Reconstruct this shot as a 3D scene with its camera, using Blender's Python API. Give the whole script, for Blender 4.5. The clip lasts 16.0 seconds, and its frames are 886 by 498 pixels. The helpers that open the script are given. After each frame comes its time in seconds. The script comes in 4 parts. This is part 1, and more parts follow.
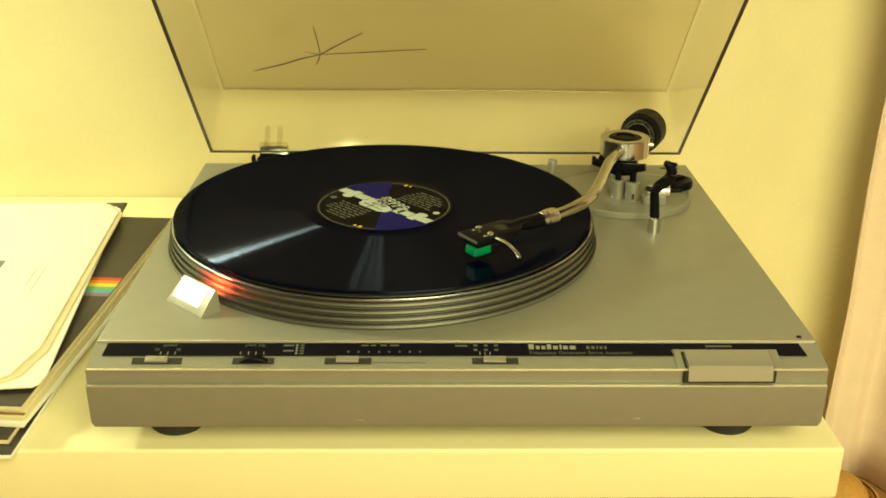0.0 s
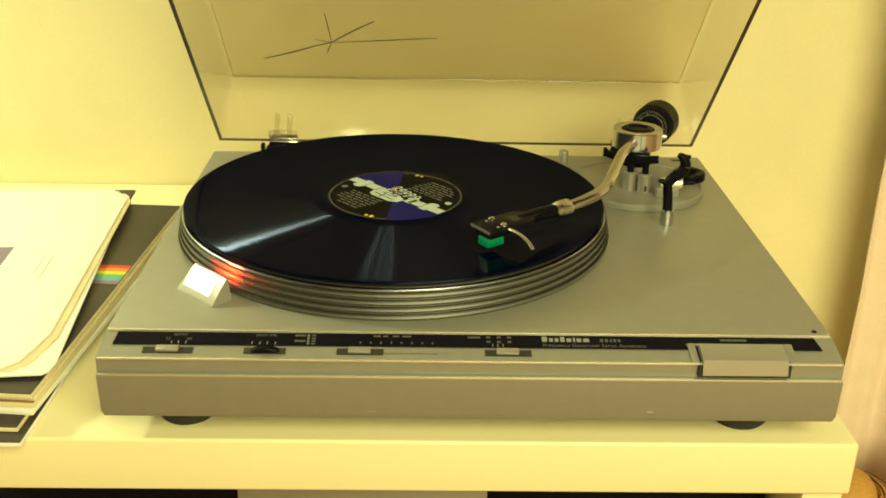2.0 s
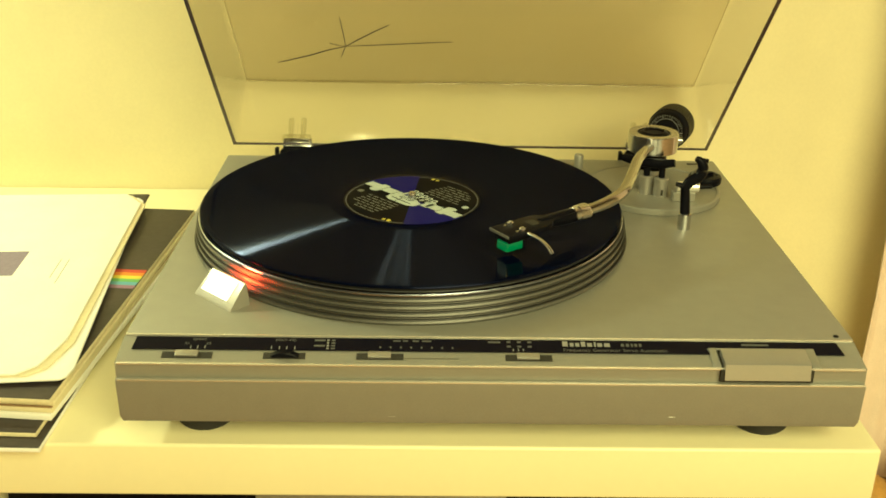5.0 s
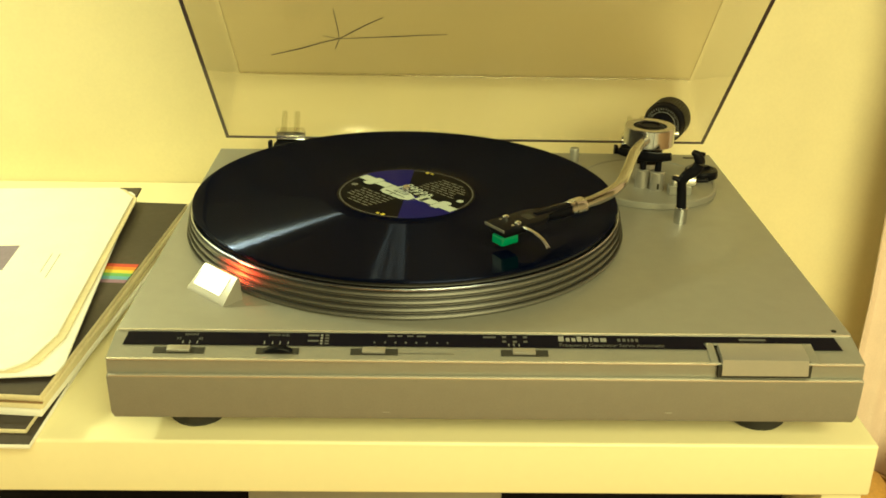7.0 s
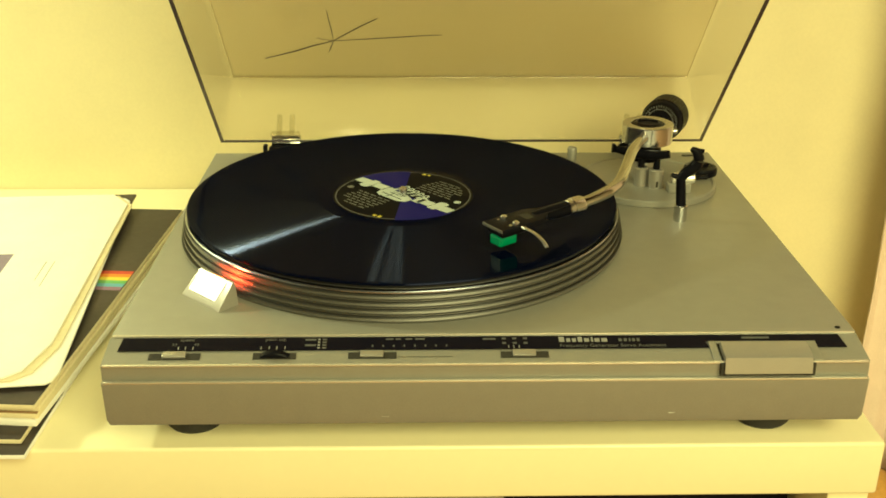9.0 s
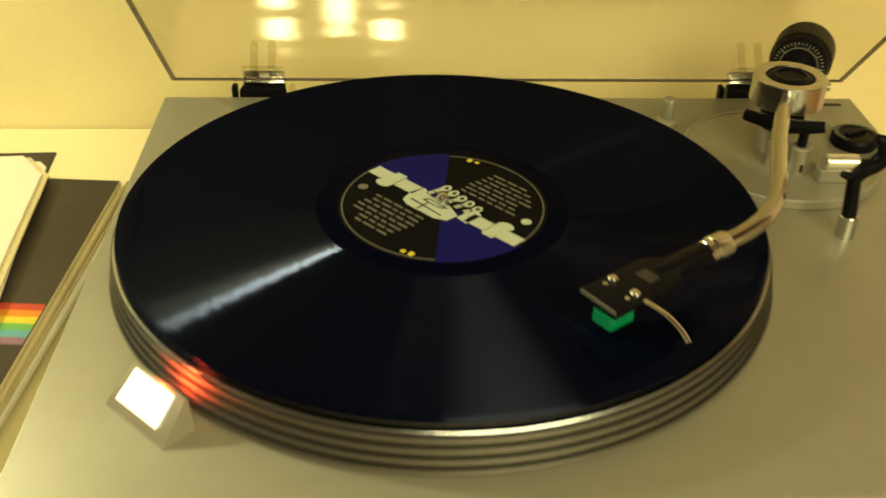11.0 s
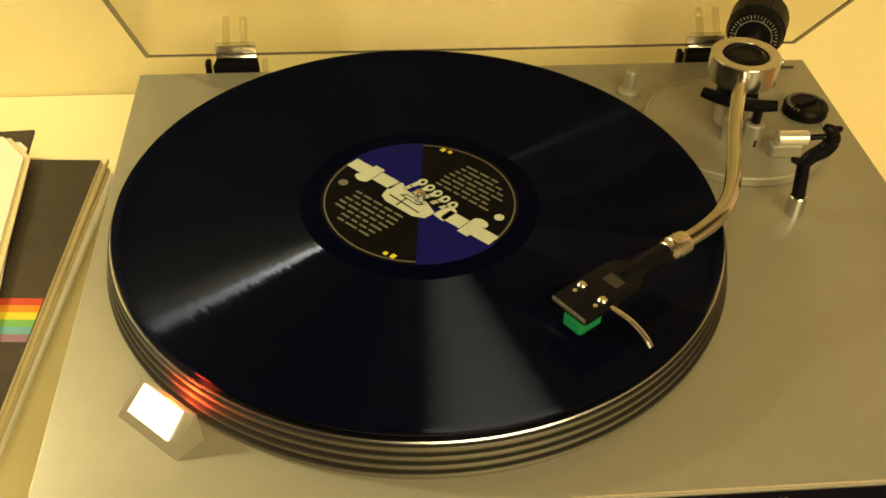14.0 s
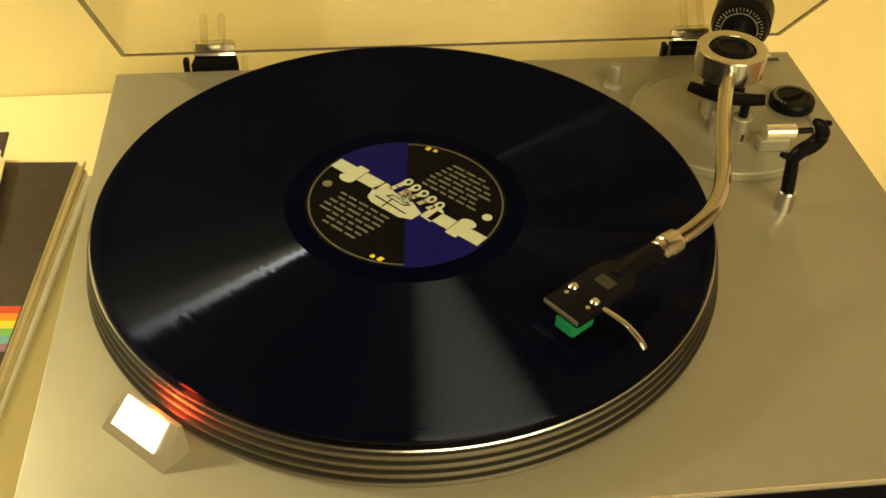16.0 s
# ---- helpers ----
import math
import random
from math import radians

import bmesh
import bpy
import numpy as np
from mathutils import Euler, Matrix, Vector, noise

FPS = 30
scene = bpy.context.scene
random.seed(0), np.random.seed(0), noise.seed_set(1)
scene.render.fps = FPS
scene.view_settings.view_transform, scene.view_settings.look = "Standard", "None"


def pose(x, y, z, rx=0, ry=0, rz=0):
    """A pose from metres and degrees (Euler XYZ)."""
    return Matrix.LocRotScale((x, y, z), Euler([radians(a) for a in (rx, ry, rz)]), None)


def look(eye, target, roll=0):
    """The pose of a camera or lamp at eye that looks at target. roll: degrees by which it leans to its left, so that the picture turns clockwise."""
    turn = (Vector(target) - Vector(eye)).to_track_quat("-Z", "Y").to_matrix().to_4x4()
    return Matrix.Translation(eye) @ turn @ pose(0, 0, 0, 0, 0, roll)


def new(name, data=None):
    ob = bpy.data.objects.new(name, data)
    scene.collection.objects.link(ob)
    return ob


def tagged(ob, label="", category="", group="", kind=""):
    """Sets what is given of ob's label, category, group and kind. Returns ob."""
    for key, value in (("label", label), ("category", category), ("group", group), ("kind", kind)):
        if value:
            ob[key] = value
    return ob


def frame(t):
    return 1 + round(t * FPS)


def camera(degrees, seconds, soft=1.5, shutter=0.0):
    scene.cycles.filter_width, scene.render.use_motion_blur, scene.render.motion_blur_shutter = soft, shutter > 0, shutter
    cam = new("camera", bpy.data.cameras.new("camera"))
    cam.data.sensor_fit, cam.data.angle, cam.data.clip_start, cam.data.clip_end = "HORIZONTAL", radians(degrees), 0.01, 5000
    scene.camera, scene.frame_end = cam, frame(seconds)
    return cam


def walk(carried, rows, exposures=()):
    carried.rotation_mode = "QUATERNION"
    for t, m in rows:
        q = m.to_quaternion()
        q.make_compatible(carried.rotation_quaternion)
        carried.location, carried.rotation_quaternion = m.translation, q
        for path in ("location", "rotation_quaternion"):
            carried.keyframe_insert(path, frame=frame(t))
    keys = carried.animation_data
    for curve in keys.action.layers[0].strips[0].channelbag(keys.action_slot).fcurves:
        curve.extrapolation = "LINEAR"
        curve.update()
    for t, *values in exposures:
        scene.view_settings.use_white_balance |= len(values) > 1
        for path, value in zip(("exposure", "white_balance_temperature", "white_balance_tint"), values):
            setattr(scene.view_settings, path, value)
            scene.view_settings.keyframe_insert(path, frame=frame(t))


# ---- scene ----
cam = camera(46.02, 16.0, soft=1.7, shutter=0.6)
PATH = [
    (0, (-0.0224, -0.5265, 0.3521), (0.0193, 1.3165, -0.4235), 0.64),
    (0.5, (-0.0241, -0.5252, 0.3518), (0.0152, 1.3165, -0.4269), 0.90),
    (1, (-0.0280, -0.5269, 0.3530), (0.0122, 1.3184, -0.4173), 1.21),
    (1.5, (-0.0296, -0.5246, 0.3524), (0.0051, 1.3145, -0.4328), 1.06),
    (2, (-0.0292, -0.5216, 0.3505), (0.0092, 1.3139, -0.4428), 1.15),
    (2.5, (-0.0318, -0.5212, 0.3514), (-0.0019, 1.3200, -0.4289), 0.97),
    (3, (-0.0319, -0.5219, 0.3529), (-0.0004, 1.3240, -0.4164), 0.51),
    (3.5, (-0.0331, -0.5192, 0.3496), (-0.0020, 1.3196, -0.4363), 0.63),
    (4, (-0.0355, -0.5191, 0.3490), (-0.0046, 1.3191, -0.4385), 0.97),
    (6.5, (-0.0403, -0.5166, 0.3504), (-0.0070, 1.3227, -0.4344), 1.09),
    (7, (-0.0393, -0.5133, 0.3470), (0.0041, 1.3208, -0.4495), 1.19),
    (7.5, (-0.0377, -0.5143, 0.3477), (0.0095, 1.3248, -0.4368), 0.97),
    (8, (-0.0374, -0.5144, 0.3494), (0.0082, 1.3262, -0.4318), 0.67),
    (10.3, (-0.0438, -0.4240, 0.3253), (0.0010, 1.3690, -0.5480), 0.20),
    (10.5, (-0.0521, -0.3670, 0.3239), (0.0079, 1.3937, -0.6227), 0.78),
    (11, (-0.0699, -0.2323, 0.3385), (0.0112, 1.4376, -0.7592), 1.32),
    (11.5, (-0.0731, -0.1761, 0.3494), (0.0524, 1.3732, -0.9091), 1.73),
    (12, (-0.0808, -0.1763, 0.3725), (0.0766, 1.3144, -0.9514), 1.52),
    (12.5, (-0.0810, -0.1876, 0.3854), (0.0934, 1.3114, -0.9270), 1.38),
    (13, (-0.0837, -0.2072, 0.3956), (0.0938, 1.2857, -0.9234), 2.14),
    (13.5, (-0.0849, -0.2187, 0.4048), (0.0636, 1.2996, -0.8885), 1.59),
    (14, (-0.0801, -0.2224, 0.4041), (0.0760, 1.2982, -0.8857), 1.69),
    (14.5, (-0.0817, -0.2229, 0.4051), (0.0662, 1.2978, -0.8854), 1.39),
    (15, (-0.0808, -0.2216, 0.4058), (0.0696, 1.2980, -0.8858), 0.73),
    (15.5, (-0.0810, -0.2141, 0.4026), (0.1110, 1.2909, -0.9005), 1.86),
    (16, (-0.0840, -0.2117, 0.4027), (0.1141, 1.2919, -0.9011), 1.95),
]
walk(cam, [(t, look(eye, target, roll)) for t, eye, target, roll in PATH],
     [(0, 0.0, 5750, -6), (10.2, 0.0, 5750, -6), (10.5, -0.09, 5850, -4), (10.9, -0.22, 6200, 1), (12.0, -0.17, 7000, 13), (16, -0.17, 7000, 13)])

# ---- light ----
world = bpy.data.worlds.new("room_air")
scene.world = world
world.use_nodes = True
world.node_tree.nodes["Background"].inputs[0].default_value = (1.0, 0.80, 0.42, 1)
world.node_tree.nodes["Background"].inputs[1].default_value = 0.04
WARM = (1.0, 0.87, 0.43)


def bulb(name, at, watts, radius, down=0.0, colour=WARM):
    """A bare bulb, or one in a shade that opens downwards by that many degrees."""
    lamp = bpy.data.lights.new(name, "SPOT" if down else "POINT")
    lamp.energy, lamp.shadow_soft_size, lamp.color = watts, radius, colour
    if down:
        lamp.spot_size, lamp.spot_blend = radians(down), 0.35
    ob = new(name, lamp)
    ob.location = at
    return ob


# three shaded bulbs of the ceiling fitting, a lamp standing at the sleeves' side, and an unseen broad fill added for
# the room's bounced light
for bx, by in ((-0.33, -0.19), (-0.20, -0.15), (-0.10, -0.19)):
    bulb("ceiling_bulb", (bx, by, 1.60), 4.5, 0.030, 150)
bulb("side_lamp_bulb", (-0.914, 0.373, 0.57), 27.0, 0.040, 0.0, (1.0, 0.90, 0.50))
bulb("room_bulb", (0.60, -1.55, 1.14), 246.0, 0.75, 165, (1.0, 0.81, 0.36))


# ---- materials ----
def mat(name, colour, rough=0.5, metal=0.0, grain=0.0, scale=200.0, bump=0.0, blotch=0.0, coat=0.0, spec=0.5):
    """A plain surface with a fine grain and larger blotches, both in metres of the object."""
    m = bpy.data.materials.new(name)
    m.use_nodes = True
    nt = m.node_tree
    b = nt.nodes["Principled BSDF"]
    b.inputs["Base Color"].default_value = (*colour, 1)
    b.inputs["Roughness"].default_value = rough
    b.inputs["Metallic"].default_value = metal
    b.inputs["Coat Weight"].default_value = coat
    b.inputs["Specular IOR Level"].default_value = spec
    if grain or bump or blotch:
        co = nt.nodes.new("ShaderNodeTexCoord")
        fine = nt.nodes.new("ShaderNodeTexNoise")
        fine.inputs["Scale"].default_value, fine.inputs["Detail"].default_value = scale, 4
        big = nt.nodes.new("ShaderNodeTexNoise")
        big.inputs["Scale"].default_value, big.inputs["Detail"].default_value = scale * 0.06, 3
        for n in (fine, big):
            nt.links.new(co.outputs["Object"], n.inputs["Vector"])
        value = None
        for n, amount in ((fine, grain), (big, blotch)):
            r = nt.nodes.new("ShaderNodeMapRange")
            r.inputs["From Min"].default_value, r.inputs["From Max"].default_value = 0.25, 0.75
            r.inputs["To Min"].default_value, r.inputs["To Max"].default_value = 1 - amount, 1 + amount
            nt.links.new(n.outputs["Fac"], r.inputs["Value"])
            if value is None:
                value = r.outputs[0]
            else:
                mul = nt.nodes.new("ShaderNodeMath")
                mul.operation = "MULTIPLY"
                nt.links.new(value, mul.inputs[0])
                nt.links.new(r.outputs[0], mul.inputs[1])
                value = mul.outputs[0]
        mix = nt.nodes.new("ShaderNodeVectorMath")
        mix.operation = "SCALE"
        mix.inputs[0].default_value = colour
        nt.links.new(value, mix.inputs["Scale"])
        nt.links.new(mix.outputs[0], b.inputs["Base Color"])
        if bump:
            bp = nt.nodes.new("ShaderNodeBump")
            bp.inputs["Strength"].default_value, bp.inputs["Distance"].default_value = bump, 0.001
            nt.links.new(fine.outputs["Fac"], bp.inputs["Height"])
            nt.links.new(bp.outputs[0], b.inputs["Normal"])
    return m


def sheet_plastic(name, tint, rough=0.03, ior=1.45, wavy=0.0):
    """Thin see-through plastic: tinted passage, Fresnel gloss on top."""
    m = bpy.data.materials.new(name)
    m.use_nodes = True
    nt = m.node_tree
    nt.nodes.remove(nt.nodes["Principled BSDF"])
    clear = nt.nodes.new("ShaderNodeBsdfTransparent")
    clear.inputs[0].default_value = (*tint, 1)
    shine = nt.nodes.new("ShaderNodeBsdfGlossy")
    shine.inputs["Roughness"].default_value = rough
    if wavy:
        co = nt.nodes.new("ShaderNodeTexCoord")
        stretch = nt.nodes.new("ShaderNodeMapping")
        stretch.inputs["Scale"].default_value = (4, 45, 45)
        ripple = nt.nodes.new("ShaderNodeTexNoise")
        ripple.inputs["Scale"].default_value, ripple.inputs["Detail"].default_value = 1.0, 1
        bp = nt.nodes.new("ShaderNodeBump")
        bp.inputs["Strength"].default_value, bp.inputs["Distance"].default_value = 1.0, wavy
        nt.links.new(co.outputs["Object"], stretch.inputs[0])
        nt.links.new(stretch.outputs[0], ripple.inputs["Vector"])
        nt.links.new(ripple.outputs["Fac"], bp.inputs["Height"])
        nt.links.new(bp.outputs[0], shine.inputs["Normal"])
    facing = nt.nodes.new("ShaderNodeLayerWeight")
    facing.inputs["Blend"].default_value = 0.5
    power = nt.nodes.new("ShaderNodeMath")
    power.operation = "POWER"
    power.inputs[1].default_value = 5.0
    ease = nt.nodes.new("ShaderNodeMath")
    ease.operation = "MULTIPLY_ADD"
    ease.inputs[1].default_value, ease.inputs[2].default_value = 0.95, ((ior - 1) / (ior + 1)) ** 2
    mix = nt.nodes.new("ShaderNodeMixShader")
    nt.links.new(facing.outputs["Facing"], power.inputs[0])
    nt.links.new(power.outputs[0], ease.inputs[0])
    nt.links.new(ease.outputs[0], mix.inputs[0])
    nt.links.new(clear.outputs[0], mix.inputs[1])
    nt.links.new(shine.outputs[0], mix.inputs[2])
    nt.links.new(mix.outputs[0], nt.nodes["Material Output"].inputs[0])
    return m


def glow(name, colour, strength):
    m = bpy.data.materials.new(name)
    m.use_nodes = True
    b = m.node_tree.nodes["Principled BSDF"]
    b.inputs["Base Color"].default_value = (0.8, 0.8, 0.75, 1)
    b.inputs["Emission Color"].default_value = (*colour, 1)
    b.inputs["Emission Strength"].default_value = strength
    return m


def vinyl_material():
    """Pressed vinyl: black; the two flanks of its ring grooves throw light along the radius, and vary a little from track to track."""
    m = mat("pressed_vinyl", (0.0005, 0.0013, 0.0075), 0.10, spec=0.007)
    nt = m.node_tree
    b = nt.nodes["Principled BSDF"]

    def vmath(op, *ins):
        n = nt.nodes.new("ShaderNodeVectorMath")
        n.operation = op
        for k, v in enumerate(ins):
            if isinstance(v, tuple):
                n.inputs[k].default_value = v
            else:
                nt.links.new(v, n.inputs[k])
        return n

    co = nt.nodes.new("ShaderNodeTexCoord")
    flat = vmath("MULTIPLY", co.outputs["Object"], (1, 1, 0))
    radial = vmath("NORMALIZE", flat.outputs[0])
    ring = vmath("CROSS_PRODUCT", (0, 0, 1), radial.outputs[0])
    length = vmath("LENGTH", flat.outputs[0])
    bands = nt.nodes.new("ShaderNodeTexNoise")
    bands.noise_dimensions = "1D"
    bands.inputs["Scale"].default_value, bands.inputs["Detail"].default_value, bands.inputs["Roughness"].default_value = 420.0, 5, 0.7
    nt.links.new(length.outputs["Value"], bands.inputs["W"])
    sway = nt.nodes.new("ShaderNodeMapRange")
    sway.inputs["From Min"].default_value, sway.inputs["From Max"].default_value = 0.25, 0.75
    sway.inputs["To Min"].default_value, sway.inputs["To Max"].default_value = -0.030, 0.030
    nt.links.new(bands.outputs["Fac"], sway.inputs["Value"])
    side = nt.nodes.new("ShaderNodeVectorMath")
    side.operation = "SCALE"
    nt.links.new(ring.outputs[0], side.inputs[0])
    nt.links.new(sway.outputs[0], side.inputs["Scale"])
    tan = nt.nodes.new("ShaderNodeTangent")
    tan.direction_type, tan.axis = "RADIAL", "Z"
    geo = nt.nodes.new("ShaderNodeNewGeometry")
    sheen = nt.nodes.new("ShaderNodeBsdfAnisotropic")
    sheen.inputs["Color"].default_value = (0.0014, 0.0016, 0.0040, 1)
    sheen.inputs["Roughness"].default_value = 0.10
    first = nt.nodes.new("ShaderNodeAddShader")
    nt.links.new(b.outputs[0], first.inputs[0])
    nt.links.new(sheen.outputs[0], first.inputs[1])
    last = first.outputs[0]
    for tilt, tone in ((0.96, 0.0062), (-0.96, 0.0003)):
        lean = nt.nodes.new("ShaderNodeVectorMath")
        lean.operation = "SCALE"
        lean.inputs["Scale"].default_value = tilt
        nt.links.new(radial.outputs[0], lean.inputs[0])
        total = vmath("ADD", vmath("ADD", geo.outputs["Normal"], lean.outputs[0]).outputs[0], side.outputs[0])
        n = vmath("NORMALIZE", total.outputs[0])
        flank = nt.nodes.new("ShaderNodeBsdfAnisotropic")
        flank.inputs["Color"].default_value = (tone * 0.82, tone, tone * 1.85, 1)
        flank.inputs["Roughness"].default_value = 0.16
        flank.inputs["Anisotropy"].default_value = 0.70
        nt.links.new(n.outputs[0], flank.inputs["Normal"])
        nt.links.new(tan.outputs[0], flank.inputs["Tangent"])
        add = nt.nodes.new("ShaderNodeAddShader")
        nt.links.new(last, add.inputs[0])
        nt.links.new(flank.outputs[0], add.inputs[1])
        last = add.outputs[0]
    nt.links.new(last, nt.nodes["Material Output"].inputs[0])
    return m


def wood_material():
    m = mat("floor_oak", (0.32, 0.17, 0.07), 0.45, grain=0.25, scale=60, blotch=0.2, bump=0.1)
    return m


PAINT = mat("cream_wall_paint", (0.82, 0.745, 0.465), 0.75, grain=0.02, scale=320, bump=0.12, blotch=0.03)
SHELF = mat("cream_laminate", (0.85, 0.78, 0.50), 0.26, grain=0.01, scale=160, blotch=0.02)
# unseen walls and ceiling, coloured dark so that the record mirrors little light
DIM = mat("dark_unseen_wall", (0.42, 0.35, 0.24), 0.8, grain=0.05, scale=60, blotch=0.05, bump=0.1)
CEIL = mat("dark_unseen_ceiling", (0.13, 0.10, 0.07), 0.8, grain=0.02, scale=90, bump=0.1)
OAK = wood_material()
CLOTH = mat("pale_curtain_cloth", (0.80, 0.66, 0.56), 0.9, grain=0.06, scale=900, bump=0.3, blotch=0.03)
SILVER = mat("silver_lacquer", (0.30, 0.296, 0.262), 0.46, metal=0.42, grain=0.05, scale=1500, bump=0.03, blotch=0.03)
SILVER_LIGHT = mat("bright_silver_lacquer", (0.40, 0.385, 0.35), 0.36, metal=0.6, grain=0.04, scale=1500, blotch=0.02)
EDGE = mat("polished_edge", (0.80, 0.78, 0.72), 0.25, metal=0.7)
CHROME = mat("satin_chrome", (0.62, 0.63, 0.66), 0.22, metal=1.0, grain=0.03, scale=800)
TUBE = mat("polished_tube", (0.52, 0.52, 0.52), 0.14, metal=1.0, grain=0.05, scale=900)
ALU = mat("turned_aluminium", (0.27, 0.265, 0.25), 0.38, metal=0.85, grain=0.06, scale=900)
RIB = mat("groove_shade", (0.045, 0.044, 0.042), 0.4, metal=0.5)
RIM = mat("polished_rim", (0.42, 0.45, 0.55), 0.24, metal=1.0, grain=0.05, scale=900)
RINGS = mat("dotted_ring_grey", (0.135, 0.133, 0.125), 0.42, metal=0.45, grain=0.25, scale=1400)
BLACK = mat("black_plastic", (0.005, 0.005, 0.008), 0.34, grain=0.2, scale=600, spec=0.07)
MATTE = mat("black_rubber", (0.018, 0.017, 0.017), 0.7, grain=0.2, scale=700, bump=0.2)
STRIP = mat("black_print_strip", (0.005, 0.0045, 0.010), 0.34, spec=0.06)
PRINT = mat("pale_print", (0.26, 0.255, 0.235), 0.6)
PRINT_DIM = mat("dim_print", (0.10, 0.098, 0.092), 0.6)
# dark colour painted for the shade in slots and gaps; also the headshell mark
SLOT = mat("slot_shade", (0.035, 0.033, 0.028), 0.6, spec=0.2)
GREEN = mat("green_cartridge", (0.005, 0.20, 0.09), 0.35, grain=0.1, scale=500)
VINYL = vinyl_material()
DEAD = mat("smooth_vinyl", (0.0005, 0.0012, 0.0080), 0.14, spec=0.01)
LABEL_BLACK = mat("label_black", (0.0035, 0.0035, 0.005), 0.5, grain=0.15, scale=900, spec=0.03)
LABEL_BLUE = mat("label_blue", (0.003, 0.003, 0.11), 0.5, grain=0.1, scale=900, spec=0.08)
LABEL_CREAM = mat("label_cream", (0.44, 0.50, 0.45), 0.55, grain=0.08, scale=900)
LABEL_GREY = mat("label_grey", (0.13, 0.13, 0.11), 0.6, grain=0.2, scale=1200)
LABEL_YELLOW = mat("label_yellow", (0.65, 0.55, 0.05), 0.6)
SMOKE = sheet_plastic("smoky_acrylic", (0.965, 0.955, 0.925), 0.07, wavy=0.0005)
# same acrylic tinted darker: the top sheet's shade is put into the colour
SMOKE_TOP = sheet_plastic("shaded_smoky_acrylic", (0.865, 0.835, 0.775), 0.10)
SMOKE_EDGE = mat("smoky_acrylic_edge", (0.06, 0.045, 0.06), 0.2)
CRACK = mat("crack_line", (0.030, 0.022, 0.028), 0.4)
CLEAR = sheet_plastic("clear_plastic", (0.93, 0.92, 0.88), 0.06)
PAPER = mat("white_paper", (0.86, 0.85, 0.80), 0.7, grain=0.02, scale=500, bump=0.1, blotch=0.03)
CREAM = mat("aged_cream_card", (0.72, 0.64, 0.42), 0.7, grain=0.06, scale=400, blotch=0.1, bump=0.1)
KRAFT = mat("brown_card", (0.34, 0.22, 0.11), 0.75, grain=0.1, scale=400, blotch=0.15)
SLEEVE_BLACK = mat("black_sleeve_card", (0.040, 0.032, 0.029), 0.42, spec=0.3, grain=0.2, scale=160, blotch=0.35, bump=0.05)
LILAC = mat("lilac_print", (0.22, 0.18, 0.26), 0.6, grain=0.1, scale=400)
GLOW = glow("strobe_window_light", (1.0, 0.88, 0.58), 2.2)
LED = glow("green_led", (0.25, 1.0, 0.12), 2.5)
WICKER = mat("golden_wicker", (0.36, 0.18, 0.045), 0.5, grain=0.3, scale=260, blotch=0.2, bump=0.4)
AMBER = mat("amber_cloth", (0.45, 0.24, 0.05), 0.7, grain=0.15, scale=300, blotch=0.2, bump=0.3)
RAINBOW = [mat("rainbow_" + n, c, 0.5, grain=0.05, scale=500) for n, c in (
    ("red", (0.55, 0.05, 0.03)), ("orange", (0.70, 0.25, 0.02)), ("yellow", (0.72, 0.60, 0.05)),
    ("green", (0.15, 0.42, 0.12)), ("blue", (0.12, 0.36, 0.48)), ("violet", (0.26, 0.14, 0.24)))]


# ---- building helpers ----
def thing(name, label, category, group="", at=(0, 0, 0)):
    ob = new(name)
    ob.location = at
    ob.empty_display_size = 0.01
    return tagged(ob, label, category, group)


def mesh_ob(name, bm, material, smooth=True):
    me = bpy.data.meshes.new(name)
    bmesh.ops.recalc_face_normals(bm, faces=bm.faces)
    bm.to_mesh(me)
    bm.free()
    me.materials.append(material)
    if smooth:
        for p in me.polygons:
            p.use_smooth = True
        me.set_sharp_from_angle(angle=radians(32))
    return new(name, me)


def part(name, bm, material, parent, label=""):
    ob = mesh_ob(name, bm, material)
    ob.parent = parent
    ob.matrix_parent_inverse = parent_world(parent).inverted()
    return tagged(ob, label)


def parent_world(ob):
    m = ob.matrix_basis.copy()
    if ob.parent:
        m = parent_world(ob.parent) @ ob.matrix_parent_inverse @ m
    return m


def structure(name, bm, material, label, category):
    return tagged(mesh_ob(name, bm, material), label, category, kind="structure")


def block(x0, x1, y0, y1, z0, z1, bevel=0.0, segments=2, m=None, bm=None):
    bm = bm or bmesh.new()
    made = bmesh.ops.create_cube(bm, size=1)["verts"]
    bmesh.ops.transform(bm, verts=made, matrix=Matrix.LocRotScale(
        ((x0 + x1) / 2, (y0 + y1) / 2, (z0 + z1) / 2), None, (x1 - x0, y1 - y0, z1 - z0)))
    if bevel:
        edges = list({e for v in made for e in v.link_edges})
        got = bmesh.ops.bevel(bm, geom=edges, offset=bevel, segments=segments, affect="EDGES", profile=0.5)
        made = list({v for f in got["faces"] for v in f.verts} | {v for v in made if v.is_valid})
    if m is not None:
        bmesh.ops.transform(bm, verts=made, matrix=m)
    return bm


